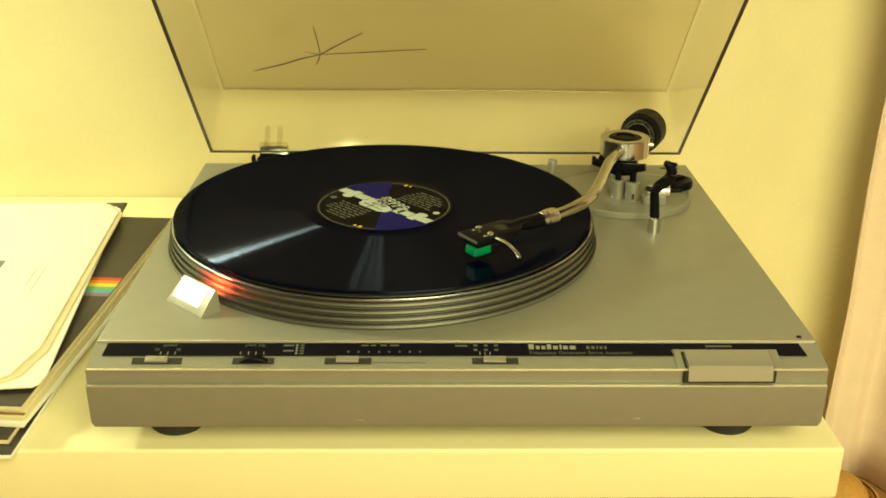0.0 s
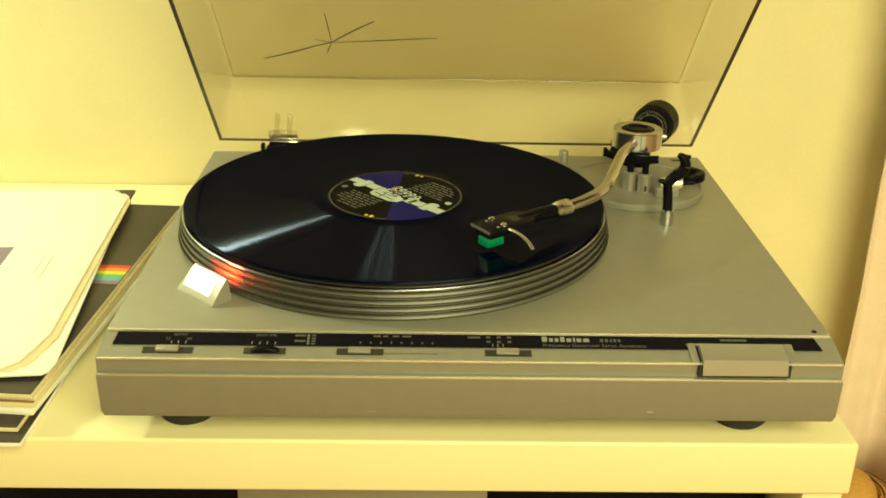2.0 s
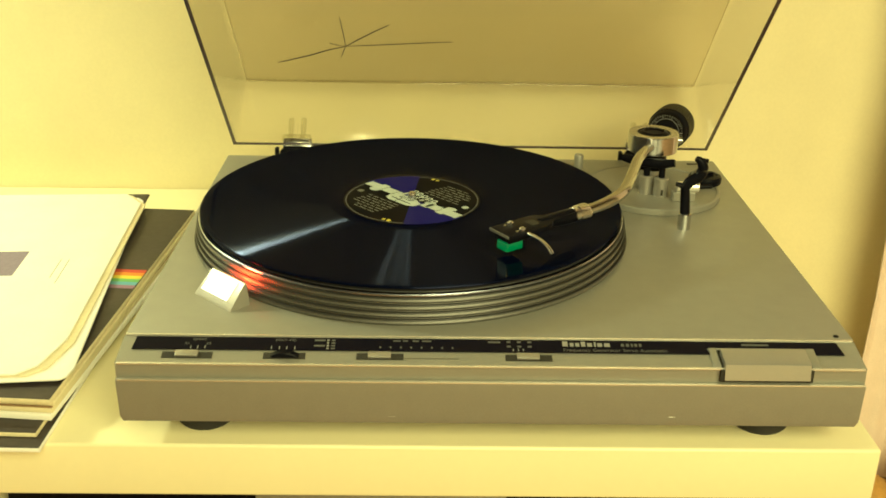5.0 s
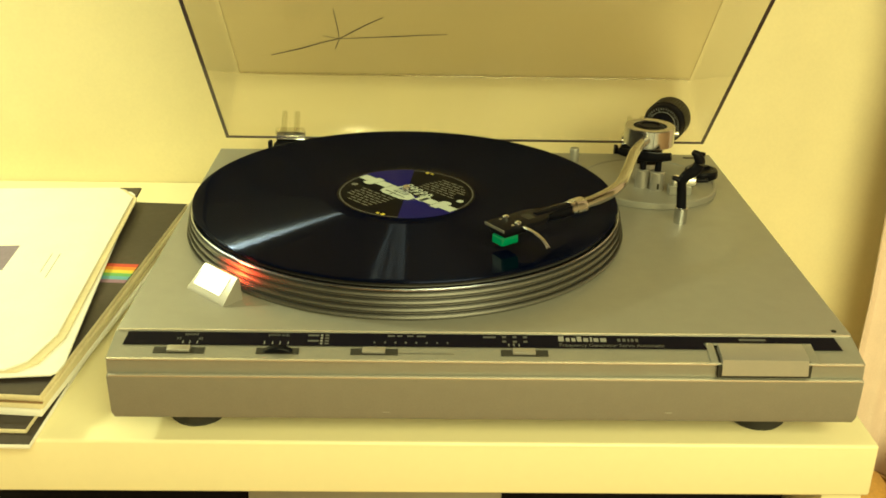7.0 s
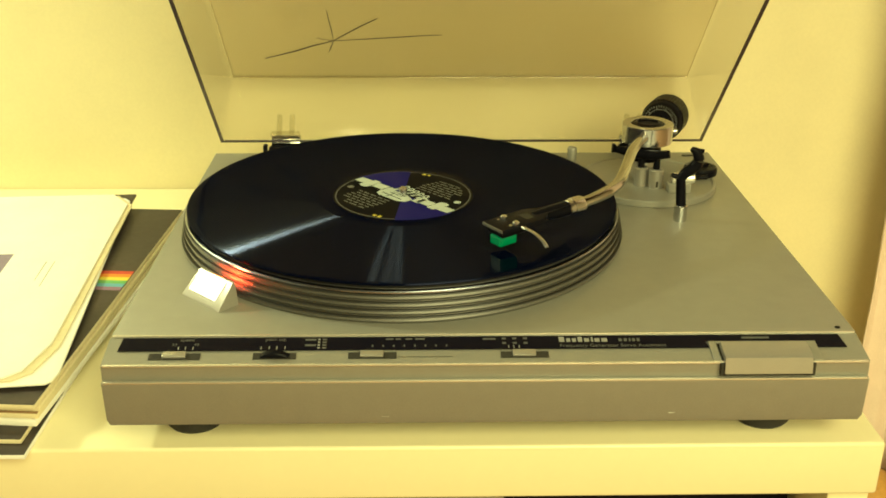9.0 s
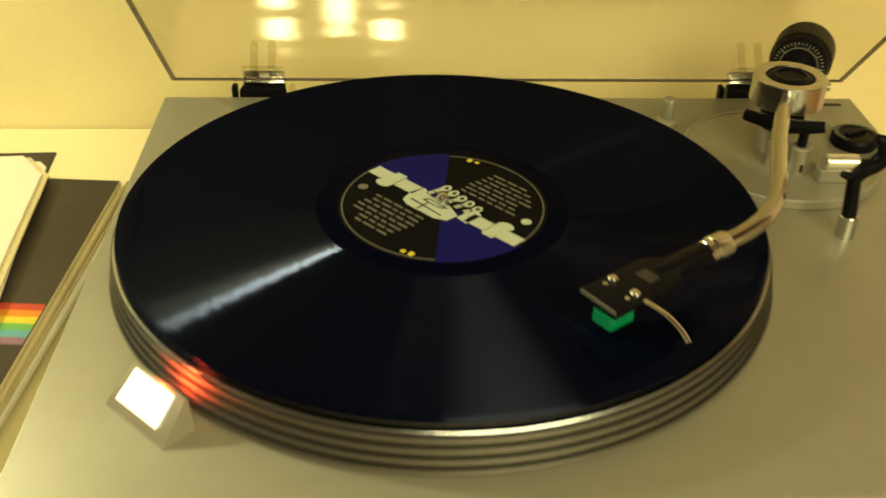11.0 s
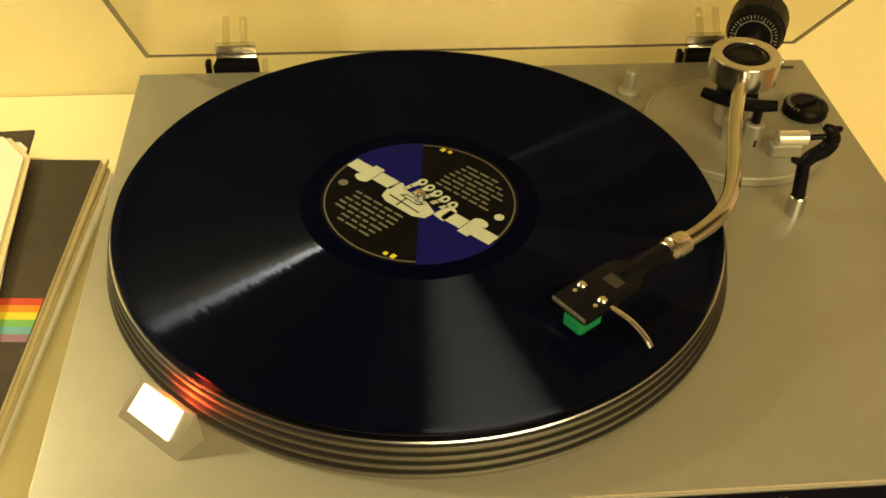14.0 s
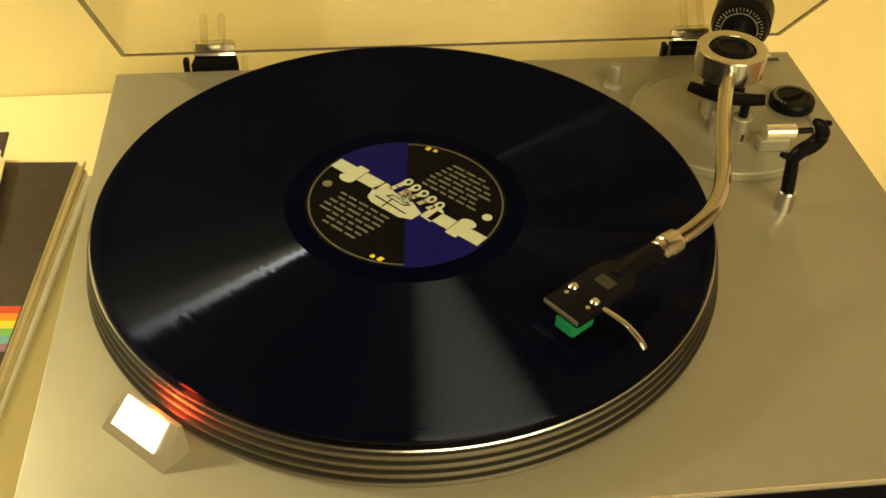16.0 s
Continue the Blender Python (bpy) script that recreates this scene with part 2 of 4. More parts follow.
def prism(points, z0, z1, bevel=0.0, m=None, bm=None):
    """A flat outline (x, y) raised from z0 to z1."""
    bm = bm or bmesh.new()
    low = [bm.verts.new((x, y, z0)) for x, y in points]
    high = [bm.verts.new((x, y, z1)) for x, y in points]
    n = len(points)
    faces = [bm.faces.new(low[::-1]), bm.faces.new(high)]
    faces += [bm.faces.new((low[i], low[(i + 1) % n], high[(i + 1) % n], high[i])) for i in range(n)]
    made = low + high
    if bevel:
        got = bmesh.ops.bevel(bm, geom=list(faces[1].edges), offset=bevel, segments=2, affect="EDGES", profile=0.5)
        made = [v for v in bm.verts]
    if m is not None:
        bmesh.ops.transform(bm, verts=made, matrix=m)
    return bm


def lathe(profile, steps=48, m=None, bm=None, arc=None):
    """Turns a profile of (radius, height) round the z axis."""
    bm = bm or bmesh.new()
    rings = []
    for r, z in profile:
        if r < 1e-6:
            rings.append([bm.verts.new((0, 0, z))])
        else:
            rings.append([bm.verts.new((r * math.cos(2 * math.pi * i / steps), r * math.sin(2 * math.pi * i / steps), z)) for i in range(steps)])
    for a, b in zip(rings, rings[1:]):
        for i in range(steps):
            j = (i + 1) % steps
            if len(a) == 1 and len(b) > 1:
                bm.faces.new((a[0], b[i], b[j]))
            elif len(b) == 1 and len(a) > 1:
                bm.faces.new((a[i], a[j], b[0]))
            elif len(a) > 1:
                bm.faces.new((a[i], a[j], b[j], b[i]))
    if m is not None:
        bmesh.ops.transform(bm, verts=[v for ring in rings for v in ring], matrix=m)
    return bm


def smooth_line(points, steps=8):
    """Points on a smooth curve through the given ones."""
    pts = [Vector(p) for p in points]
    pts = [2 * pts[0] - pts[1]] + pts + [2 * pts[-1] - pts[-2]]
    out = []
    for i in range(1, len(pts) - 2):
        p0, p1, p2, p3 = pts[i - 1:i + 3]
        for k in range(steps):
            t = k / steps
            out.append(0.5 * (2 * p1 + (p2 - p0) * t + (2 * p0 - 5 * p1 + 4 * p2 - p3) * t * t + (3 * p1 - p0 - 3 * p2 + p3) * t ** 3))
    return out + [pts[-2]]


def pipe(points, radius, sides=14, flat=1.0, bm=None):
    """A round bar along points; radius may be a list."""
    bm = bm or bmesh.new()
    pts = [Vector(p) for p in points]
    rings = []
    for i, p in enumerate(pts):
        d = (pts[min(i + 1, len(pts) - 1)] - pts[max(i - 1, 0)]).normalized()
        side = d.cross(Vector((0, 0, 1)))
        side = side.normalized() if side.length > 1e-4 else Vector((1, 0, 0))
        up = side.cross(d).normalized()
        r = radius[i] if isinstance(radius, (list, tuple)) else radius
        rings.append([bm.verts.new(p + r * (math.cos(a) * side + flat * math.sin(a) * up)) for a in (2 * math.pi * k / sides for k in range(sides))])
    for a, b in zip(rings, rings[1:]):
        for i in range(sides):
            bm.faces.new((a[i], a[(i + 1) % sides], b[(i + 1) % sides], b[i]))
    bm.faces.new(rings[0][::-1])
    bm.faces.new(rings[-1])
    return bm


def lettering(text, size, m):
    cu = bpy.data.curves.new("lettering", "FONT")
    cu.body, cu.size, cu.extrude = text, size, 0.00005
    ob = new("lettering", cu)
    me = bpy.data.meshes.new_from_object(ob.evaluated_get(bpy.context.evaluated_depsgraph_get()))
    bpy.data.objects.remove(ob)
    bm = bmesh.new()
    bm.from_mesh(me)
    bpy.data.meshes.remove(me)
    bmesh.ops.transform(bm, verts=bm.verts, matrix=m)
    return bm


def along(a, b):
    """A pose at a whose z axis points to b."""
    d = Vector(b) - Vector(a)
    return Matrix.Translation(a) @ d.to_track_quat("Z", "Y").to_matrix().to_4x4()


# ---- the room ----
FLOOR_Z, TOP_Z = -0.305, 2.0
WALL_Y = 0.4415
structure("wall_north", block(-2.3, 1.7, WALL_Y, WALL_Y + 0.12, FLOOR_Z, TOP_Z), PAINT, "cream painted plaster wall behind the turntable", "wall")
structure("wall_south", block(-2.3, 1.7, -2.92, -2.80, FLOOR_Z, TOP_Z), DIM, "unseen room wall, coloured dull to keep reflections low", "wall")
structure("wall_west", block(-2.42, -2.3, -2.92, WALL_Y + 0.12, FLOOR_Z, TOP_Z), DIM, "unseen side wall, coloured dull to keep reflections low", "wall")
structure("wall_east", block(1.7, 1.82, -2.92, WALL_Y + 0.12, FLOOR_Z, TOP_Z), DIM, "unseen side wall, coloured dull to keep reflections low", "wall")
structure("floor", block(-2.42, 1.82, -2.92, WALL_Y + 0.12, FLOOR_Z - 0.06, FLOOR_Z), OAK, "warm brown oak floor of the room", "floor")
structure("ceiling", block(-2.42, 1.82, -2.92, WALL_Y + 0.12, TOP_Z, TOP_Z + 0.06), CEIL, "unseen ceiling, coloured dark to keep reflections low", "ceiling")


def curtain(x0, x1, y, z0, z1):
    """A hanging cloth with soft uneven folds and a hem."""
    bm = bmesh.new()
    nx, nz = 150, 40
    grid = []
    for j in range(nz + 1):
        v = j / nz
        row = []
        for i in range(nx + 1):
            u = i / nx
            x = x0 + (x1 - x0) * u
            deep = 0.012 * math.sin(x * 62) + 0.008 * math.sin(x * 141 + 1.3) + 0.004 * noise.noise((x * 30, v * 9, 2))
            slack = 0.004 * noise.noise((u * 6, v * 14, 5)) + (0.005 * noise.noise((v * 17, 3.3, 1)) if i == 0 else 0)
            row.append(bm.verts.new((x + slack + 0.004 * noise.noise((v * 12, u * 5, 7)), y + deep * (1.1 - 0.25 * v), z0 + (z1 - z0) * v)))
        grid.append(row)
    for a, b in zip(grid, grid[1:]):
        for i in range(nx):
            bm.faces.new((a[i], a[i + 1], b[i + 1], b[i]))
    return bm


drape = thing("curtain", "pale pinkish cotton curtain hanging to near the floor", "curtain", at=(0.6, 0.39, FLOOR_Z))
cloth = part("cloth", curtain(0.392, 1.10, 0.388, FLOOR_Z + 0.002, 1.9), CLOTH, drape)
solid = cloth.modifiers.new("thickness", "SOLIDIFY")
solid.thickness = 0.0012

# low unit: the top board on two side panels and a lower board
SHELF_Y = 0.0009
unit = thing("low_shelf_unit", "cream laminate low shelf unit against the wall", "shelf unit", at=(-0.4, 0.23, FLOOR_Z))
part("top_board", block(-1.25, 0.2335, SHELF_Y, WALL_Y - 0.001, -0.0362, 0.0, 0.0022, 4), SHELF, unit)
part("side_panel", block(0.2065, 0.2315, 0.006, WALL_Y - 0.002, FLOOR_Z, -0.0367, 0.001), SHELF, unit)
part("side_panel", block(-1.248, -1.223, 0.006, WALL_Y - 0.002, FLOOR_Z, -0.0367, 0.001), SHELF, unit)
part("lower_board", block(-1.2225, 0.2060, 0.006, WALL_Y - 0.002, -0.290, -0.270, 0.001), SHELF, unit)
part("divider", block(-0.335, -0.315, 0.02, WALL_Y - 0.002, -0.2695, -0.0367, 0.001), SHELF, unit)

# ---- the turntable ----
W, DEPTH, DECK = 0.2155, 0.365, 0.0600
deck_player = thing("turntable", "silver direct-drive turntable with open smoky lid on a cream shelf", "turntable", at=(0, 0.18, 0))
T = deck_player


def chassis_mesh():
    """The body's side outline, run from side to side, with the corners of the ends eased."""
    outline = [(0.0016, 0.0160), (0.0003, 0.0200), (0.0, 0.0434), (0.0008, 0.0441), (0.0026, 0.0443), (0.0026, 0.0454),
               (0.0030, 0.0529), (0.0024, 0.0537), (0.0260, 0.0589), (0.0266, 0.0574), (DEPTH - 0.001, 0.0574), (DEPTH, 0.0560), (DEPTH, 0.0190), (DEPTH - 0.003, 0.0160)]
    bm = bmesh.new()
    xs = [(-W + 0.0025, 0.0015), (-W + 0.0006, 0.0004), (-W, 0.0), (W, 0.0), (W - 0.0006, 0.0004), (W - 0.0025, 0.0015)]
    cy, cz = DEPTH / 2, 0.037
    loops = []
    for k, (x, ease) in enumerate(xs):
        loop = []
        for y, z in outline:
            low = 0.0020 * max(0.0, (0.0210 - z) / 0.006) * (1 if x > 0 else -1)
            loop.append(bm.verts.new((x - low, y + ease * (1 if y < cy else -1), z - 0.3 * ease * (1 if z > cz else -1))))
        loops.append(loop)
    n = len(outline)
    order = [loops[0], loops[1], loops[2], loops[3], loops[4], loops[5]]
    for a, b in zip(order, order[1:]):
        for i in range(n):
            bm.faces.new((a[i], a[(i + 1) % n], b[(i + 1) % n], b[i]))
    bm.faces.new(loops[0][::-1])
    bm.faces.new(loops[5])
    return bm


part("chassis", chassis_mesh(), SILVER, T)
part("deck_plate", block(-W + 0.0004, W + 0.0002, 0.0268, DEPTH - 0.001, 0.0576, DECK, 0.0009, 2), SILVER, T, "silver lacquered top plate")
part("edge_line", block(-W + 0.001, W - 0.001, -0.0004, 0.0012, 0.0434, 0.0448, 0.0004, 2), EDGE, T, "bright bevelled line")
part("edge_line", block(-W + 0.001, W - 0.001, 0.0014, 0.0034, 0.0530, 0.0544, 0.0005, 2), EDGE, T, "bright bevelled line")
part("edge_line", block(-W + 0.001, W - 0.001, 0.0258, 0.0272, 0.0588, 0.0601, 0.0004, 2), EDGE, T, "bright bevelled line")
for fx, fy in ((-0.1725, 0.0325), (0.168, 0.0325), (-0.170, 0.330), (0.167, 0.330)):
    part("foot", lathe([(0, 0), (0.0160, 0), (0.0175, 0.002), (0.0175, 0.010), (0.0150, 0.0161), (0, 0.0161)], 32, Matrix.Translation((fx, fy, 0))), MATTE, T, "round black rubber foot")

for cx, cz in ((0.1030, 0.0218), (-0.0600, 0.0208)):
    part("paint_chip", block(cx, cx + 0.0042, 0.0001, 0.0012, cz, cz + 0.0006, 0.0002, 1), SILVER_LIGHT, T, "small pale speck on the front face")

# sloping control strip
F = Matrix.Translation((0, 0.0024, 0.0538)) @ Matrix.Rotation(math.atan2(0.0052, 0.0236), 4, "X")
strip = part("name_strip", prism([(-0.2085, 0.0118), (0.1270, 0.0118), (0.1255, 0.0172), (0.1870, 0.0172), (0.1895, 0.0118), (0.2060, 0.0118), (0.2040, 0.0228), (-0.2075, 0.0228)], 0.0002, 0.0007, m=F), STRIP, T, "glossy black printed strip")


def px(p):
    return (p - 854.5) * 0.0003304


def bar(p0, p1, v0, v1, material=PRINT_DIM, lean=0.0):
    part("print_mark", prism([(px(p0), v0), (px(p1), v0), (px(p1) + lean, v1), (px(p0) + lean, v1)], 0.0007, 0.0008, m=F), material, strip)


def words(text, p0, v, size):
    part("lettering", lettering(text, size, F @ Matrix.Translation((px(p0), v, 0.00075))), PRINT_DIM, strip)


words("speed", 326, 0.0198, 0.0034)
words("33", 313, 0.0158, 0.0030)
words("45", 351, 0.0158, 0.0030)
words("pitch adj.", 472, 0.0198, 0.0034)
for p in (325, 337, 350, 466, 480, 493, 507):
    bar(p, p + 1.6, 0.0124, 0.0150, PRINT)
for k in range(4):
    bar(563, 567, 0.0128 + 0.0024 * k, 0.0141 + 0.0024 * k, PRINT)
    bar(571, 578, 0.0128 + 0.0024 * k, 0.0140 + 0.0024 * k)
bar(541, 560, 0.0198, 0.0212)
bar(541, 560, 0.0150, 0.0164)
for k, w in enumerate((16, 11, 14, 20)):
    bar(680 + 17 * k, 680 + 17 * k + w * 0.8, 0.0200, 0.0212)
for k in range(8):
    bar(656 + 18.2 * k, 659 + 18.2 * k, 0.0140, 0.0156, PRINT_DIM)
bar(848, 870, 0.0196, 0.0210)
for k in range(3):
    bar(881 + 18.5 * k, 888 + 18.5 * k, 0.0198, 0.0214)
    bar(881 + 18.5 * k, 888 + 18.5 * k, 0.0158, 0.0174)
    bar(891 + 9 * k, 892.6 + 9 * k, 0.0124, 0.0148, PRINT)
# maker's mark as plain blocks
for p0, w, h in ((980, 11, 1.0), (993, 8, .7), (1003, 8, .7), (1013, 9, 1.0), (1024, 10, .7), (1036, 4, .9), (1042, 10, .7), (1054, 12, .7)):
    bar(p0, p0 + w * 0.86, 0.0172, 0.0172 + 0.0044 * h, PRINT)
for p0, w in ((1084, 7), (1093, 7), (1102, 4), (1108, 6), (1116, 6)):
    bar(p0, p0 + w * 0.8, 0.0175, 0.0200)
words("Frequency Generator Servo Automatic", 980, 0.0128, 0.00385)
bar(1300, 1348, 0.0192, 0.0208)


def slider(p0, p1, k0, k1, name="slider_slot"):
    s = part(name, block(px(p0), px(p1), 0.0048, 0.0098, -0.0002, 0.0004, m=F), SLOT, T, "dark slab painted as the shade in a slot")
    if k0 is not None:
        part("slider_knob", block(px(k0), px(k1), 0.0054, 0.0104, 0.0003, 0.0018, 0.0005, 2, m=F), SILVER_LIGHT, s, "silver slider knob")
    return s


slider(279, 366, 302, 342)
slider(617, 699, 637, 677)
slider(877, 959, 897, 937)
wheel_slot = slider(455, 528, None, None, "wheel_slot")
part("thumb_wheel", lathe([(0, -0.0021), (0.0118, -0.0021), (0.0124, -0.0015), (0.0124, 0.0015), (0.0118, 0.0021), (0, 0.0021)], 40,
                          F @ Matrix.Translation((px(492), 0.0073, -0.0088)) @ Matrix.Rotation(radians(90), 4, "X")), BLACK, wheel_slot, "black ribbed thumb wheel")
part("groove_line", block(px(699), px(795), 0.0058, 0.0064, -0.0002, 0.00025, m=F), ALU, T)

# start/stop key in its raised frame
frame_bm = bmesh.new()
for a in ((0.1268, 0.1312, -0.002, 0.0168), (0.1836, 0.1888, -0.002, 0.0168)):
    block(a[0], a[1], a[2] + 0.002, a[3], -0.0008, 0.0012, 0.0004, 2, m=F, bm=frame_bm)
block(0.1312, 0.1836, 0.0152, 0.0168, -0.0008, 0.0012, 0.0003, 1, m=F, bm=frame_bm)
key_frame = part("key_frame", frame_bm, SILVER, T)
part("key_gap", block(0.1312, 0.1836, 0.0, 0.0152, -0.0004, 0.0003, m=F, bm=block(0.1306, 0.1842, 0.0002, 0.0032, 0.0461, 0.0538)), SLOT, key_frame, "dark slab painted as the shade round the key")
part("start_key", prism([(-0.0014, 0.0481), (0.0006, 0.0572), (0.0018, 0.0580), (0.0145, 0.0602), (0.0145, 0.0560), (0.004, 0.0481)], 0.1327, 0.1821,
                        m=Matrix(((0, 0, 1, 0), (1, 0, 0, 0), (0, 1, 0, 0), (0, 0, 0, 1)))), SILVER_LIGHT, key_frame, "wide silver start key")

# platter with four dotted rings
PC = (-0.0498, 0.1943)
PM = Matrix.Translation((*PC, 0))
platter = part("platter", lathe([(0.150, 0.0604), (0.1540, 0.0604), (0.1546, 0.0612), (0.1512, 0.0780), (0.1510, 0.0786), (0.1470, 0.0788), (0.1470, 0.0792), (0, 0.0792)], 160, PM), ALU, T, "turned aluminium platter")
part("rim", lathe([(0.1490, 0.0778), (0.1517, 0.0778), (0.1524, 0.0782), (0.1524, 0.0790), (0.1519, 0.0796), (0.1490, 0.0796)], 160, PM), RIM, platter, "bright polished rim")
for k in range(4):
    z = 0.0602 + 0.0044 * k
    r = 0.1556 - 0.0009 * k
    part("strobe_ring", lathe([(r - 0.003, z), (r - 0.0006, z + 0.0002), (r + 0.0001, z + 0.0016), (r - 0.0006, z + 0.0030), (r - 0.003, z + 0.0032)], 160, PM), RINGS, platter, "dark grey ring of blurred dots")
    # raised rib coloured dark, painted as the shaded groove between two rings
    part("rib", lathe([(r - 0.004, z + 0.0033), (r + 0.0003, z + 0.0034), (r + 0.0006, z + 0.0038), (r + 0.0003, z + 0.0042), (r - 0.004, z + 0.0042)], 160, PM), RIB, platter)
part("mat", lathe([(0, 0.0815), (0.1460, 0.0815), (0.1470, 0.0810), (0.1470, 0.0793)], 96, PM), MATTE, platter, "black rubber mat")
part("spindle", lathe([(0.0030, 0.080), (0.0030, 0.0872), (0.0026, 0.0887), (0.0016, 0.0895), (0, 0.0897)], 24, PM), CHROME, platter, "polished steel spindle")

# strobe lamp housing
def strobe():
    a, b = Vector((-0.1860, 0.0812, 0)), Vector((-0.1588, 0.0552, 0))
    ex = (b - a).normalized()
    ey = Vector((-ex.y, ex.x, 0))
    m = Matrix(((ex.x, ey.x, 0, a.x), (ex.y, ey.y, 0, a.y), (0, 0, 1, DECK), (0, 0, 0, 1)))
    w = (b - a).length
    bm = bmesh.new()
    prof = [(0.0, 0.0), (0.0006, 0.0010), (0.0135, 0.0142), (0.0150, 0.0142), (0.0150, 0.0)]
    ends = []
    for x, s in ((0, 0), (w, 0)):
        inset = 0.0022
        ends.append([bm.verts.new(m @ Vector((x + (inset if x == 0 else -inset) * (z / 0.0142), y, z))) for y, z in prof])
    n = len(prof)
    for i in range(n):
        if i != 3:
            bm.faces.new((ends[0][i], ends[0][(i + 1) % n], ends[1][(i + 1) % n], ends[1][i]))
    bm.faces.new(ends[0][::-1])
    bm.faces.new(ends[1])
    body = part("strobe_housing", bm, SILVER_LIGHT, T, "wedge-shaped silver strobe lamp housing")
    bm = bmesh.new()
    lo, hi = (0.0028, 0.0042), (0.0125, 0.0139)
    face = []
    for x, (y, z) in ((0.0046, lo), (w - 0.0078, lo), (w - 0.0078, hi), (0.0058, hi)):
        face.append(bm.verts.new(m @ Vector((x, y - 0.0004, z + 0.0004))))
    top = bm.faces.new(face)
    out = bmesh.ops.extrude_face_region(bm, geom=[top])["geom"]
    bmesh.ops.translate(bm, verts=[v for v in out if isinstance(v, bmesh.types.BMVert)], vec=m.to_3x3() @ Vector((0, 0.0008, -0.0008)))
    # unseen panel added to keep the neon's red spill off the deck
    part("lamp_baffle", block(0.0022, w - 0.0022, 0.0143, 0.0149, 0.0002, 0.0100, m=m), SILVER, body)
    part("strobe_window", bm, GLOW, body, "glowing white strobe window")
    # neon lamp aimed at the platter's rim
    lamp = bpy.data.lights.new("strobe_neon", "SPOT")
    lamp.energy, lamp.color, lamp.spot_size, lamp.spot_blend, lamp.shadow_soft_size = 0.34, (1.0, 0.05, 0.008), radians(124), 0.05, 0.006
    ob = new("strobe_neon", lamp)
    eye = m @ Vector((0.0205, 0.0125, 0.0135))
    ob.matrix_world = look(eye, m @ Vector((0.0225, 0.0260, 0.0150)))


strobe()

# small fittings on the plate
part("adaptor_post", lathe([(0, DECK), (0.0072, DECK), (0.0072, DECK + 0.002), (0.0058, DECK + 0.0035), (0.0040, DECK + 0.004), (0.0040, DECK + 0.0148), (0.0033, DECK + 0.0160), (0, DECK + 0.0160)], 28, Matrix.Translation((0.0903, 0.3285, 0))), SILVER, T, "small satin metal post")
part("guide_slit", block(0.1082, 0.1098, 0.273, 0.317, DECK - 0.0005, DECK + 0.0013), SLOT, T)
part("plate_slot", block(0.190, 0.206, 0.3525, 0.3558, DECK - 0.0005, DECK + 0.0003, 0.0002, 1), SLOT, T, "small dark slab painted as a slot's shade")
part("screw_head", lathe([(0, DECK + 0.0006), (0.0015, DECK + 0.0004), (0.0017, DECK)], 14, Matrix.Translation((0.2065, 0.0315, 0))), BLACK, T)

# ---- the tonearm ----
PIV = Vector((0.1432, 0.2880, 0))
AX = Vector((0.44, 0.90, 0)).normalized()
base = part("arm_base", lathe([(0, DECK), (0.0545, DECK), (0.0550, DECK + 0.0003), (0.0546, DECK + 0.0042), (0.0538, DECK + 0.0050), (0.0520, DECK + 0.0050), (0.0514, DECK + 0.0044), (0, DECK + 0.0044)], 96, Matrix.Translation((0.1440, 0.2820, 0))), SILVER, T, "round silver arm base plate")
part("arm_pillar", lathe([(0, 0.0640), (0.0105, 0.0640), (0.0105, 0.0780), (0.0098, 0.0795), (0, 0.0795)], 48, Matrix.Translation(PIV)), SILVER_LIGHT, base, "silver arm pillar")
lift_bar = smooth_line([(0.1184, 0.2786, 0.0903), (0.1262, 0.2728, 0.0898), (0.1360, 0.2665, 0.0898), (0.1465, 0.2615, 0.0908), (0.1555, 0.2580, 0.0926)], 5)
part("lift_platform", pipe(lift_bar, [0.0031 + 0.0008 * math.sin(math.pi * i / (len(lift_bar) - 1)) for i in range(len(lift_bar))], 12), BLACK, base, "black bowed arm lift bar")
for lx, ly, rr in ((0.1360, 0.2672, 0.0052), (0.1470, 0.2625, 0.0058)):
    part("lift_sleeve", lathe([(0, 0.0640), (rr, 0.0640), (rr, 0.0785), (rr - 0.0008, 0.0793), (0, 0.0793)], 24, Matrix.Translation((lx, ly, 0))), SILVER_LIGHT, base, "silver lift cylinder")
    part("lift_stem", lathe([(0, 0.0790), (0.0026, 0.0790), (0.0026, 0.0890), (0, 0.0890)], 16, Matrix.Translation((lx, ly, 0))), BLACK, base)
part("lift_sleeve_slot", block(0.1462, 0.1478, 0.2562, 0.2570, 0.0660, 0.0705), SLOT, base)
part("neck", lathe([(0, 0.0795), (0.0125, 0.0795), (0.0115, 0.0945), (0, 0.0945)], 40, Matrix.Translation(PIV)), BLACK, base, "black pivot neck")
yoke = part("pivot_housing", lathe([(0.0125, 0.0942), (0.0194, 0.0942), (0.0199, 0.0947), (0.0199, 0.1084), (0.0194, 0.1090), (0.0138, 0.1090), (0.0132, 0.1085), (0.0128, 0.1020)], 64, Matrix.Translation(PIV)), CHROME, T, "polished silver pivot ring")
part("pivot_cap", lathe([(0.0130, 0.1062), (0.0120, 0.1082), (0.0085, 0.1096), (0.0070, 0.1084), (0, 0.1080)], 40, Matrix.Translation(PIV)), BLACK, yoke, "black bearing cap")
part("side_pin", lathe([(0, -0.003), (0.0026, -0.003), (0.0026, 0.0035), (0.0018, 0.0042), (0, 0.0042)], 16, along((PIV.x + 0.0202, PIV.y + 0.003, 0.101), (PIV.x + 0.03, PIV.y + 0.004, 0.101))), CHROME, yoke)

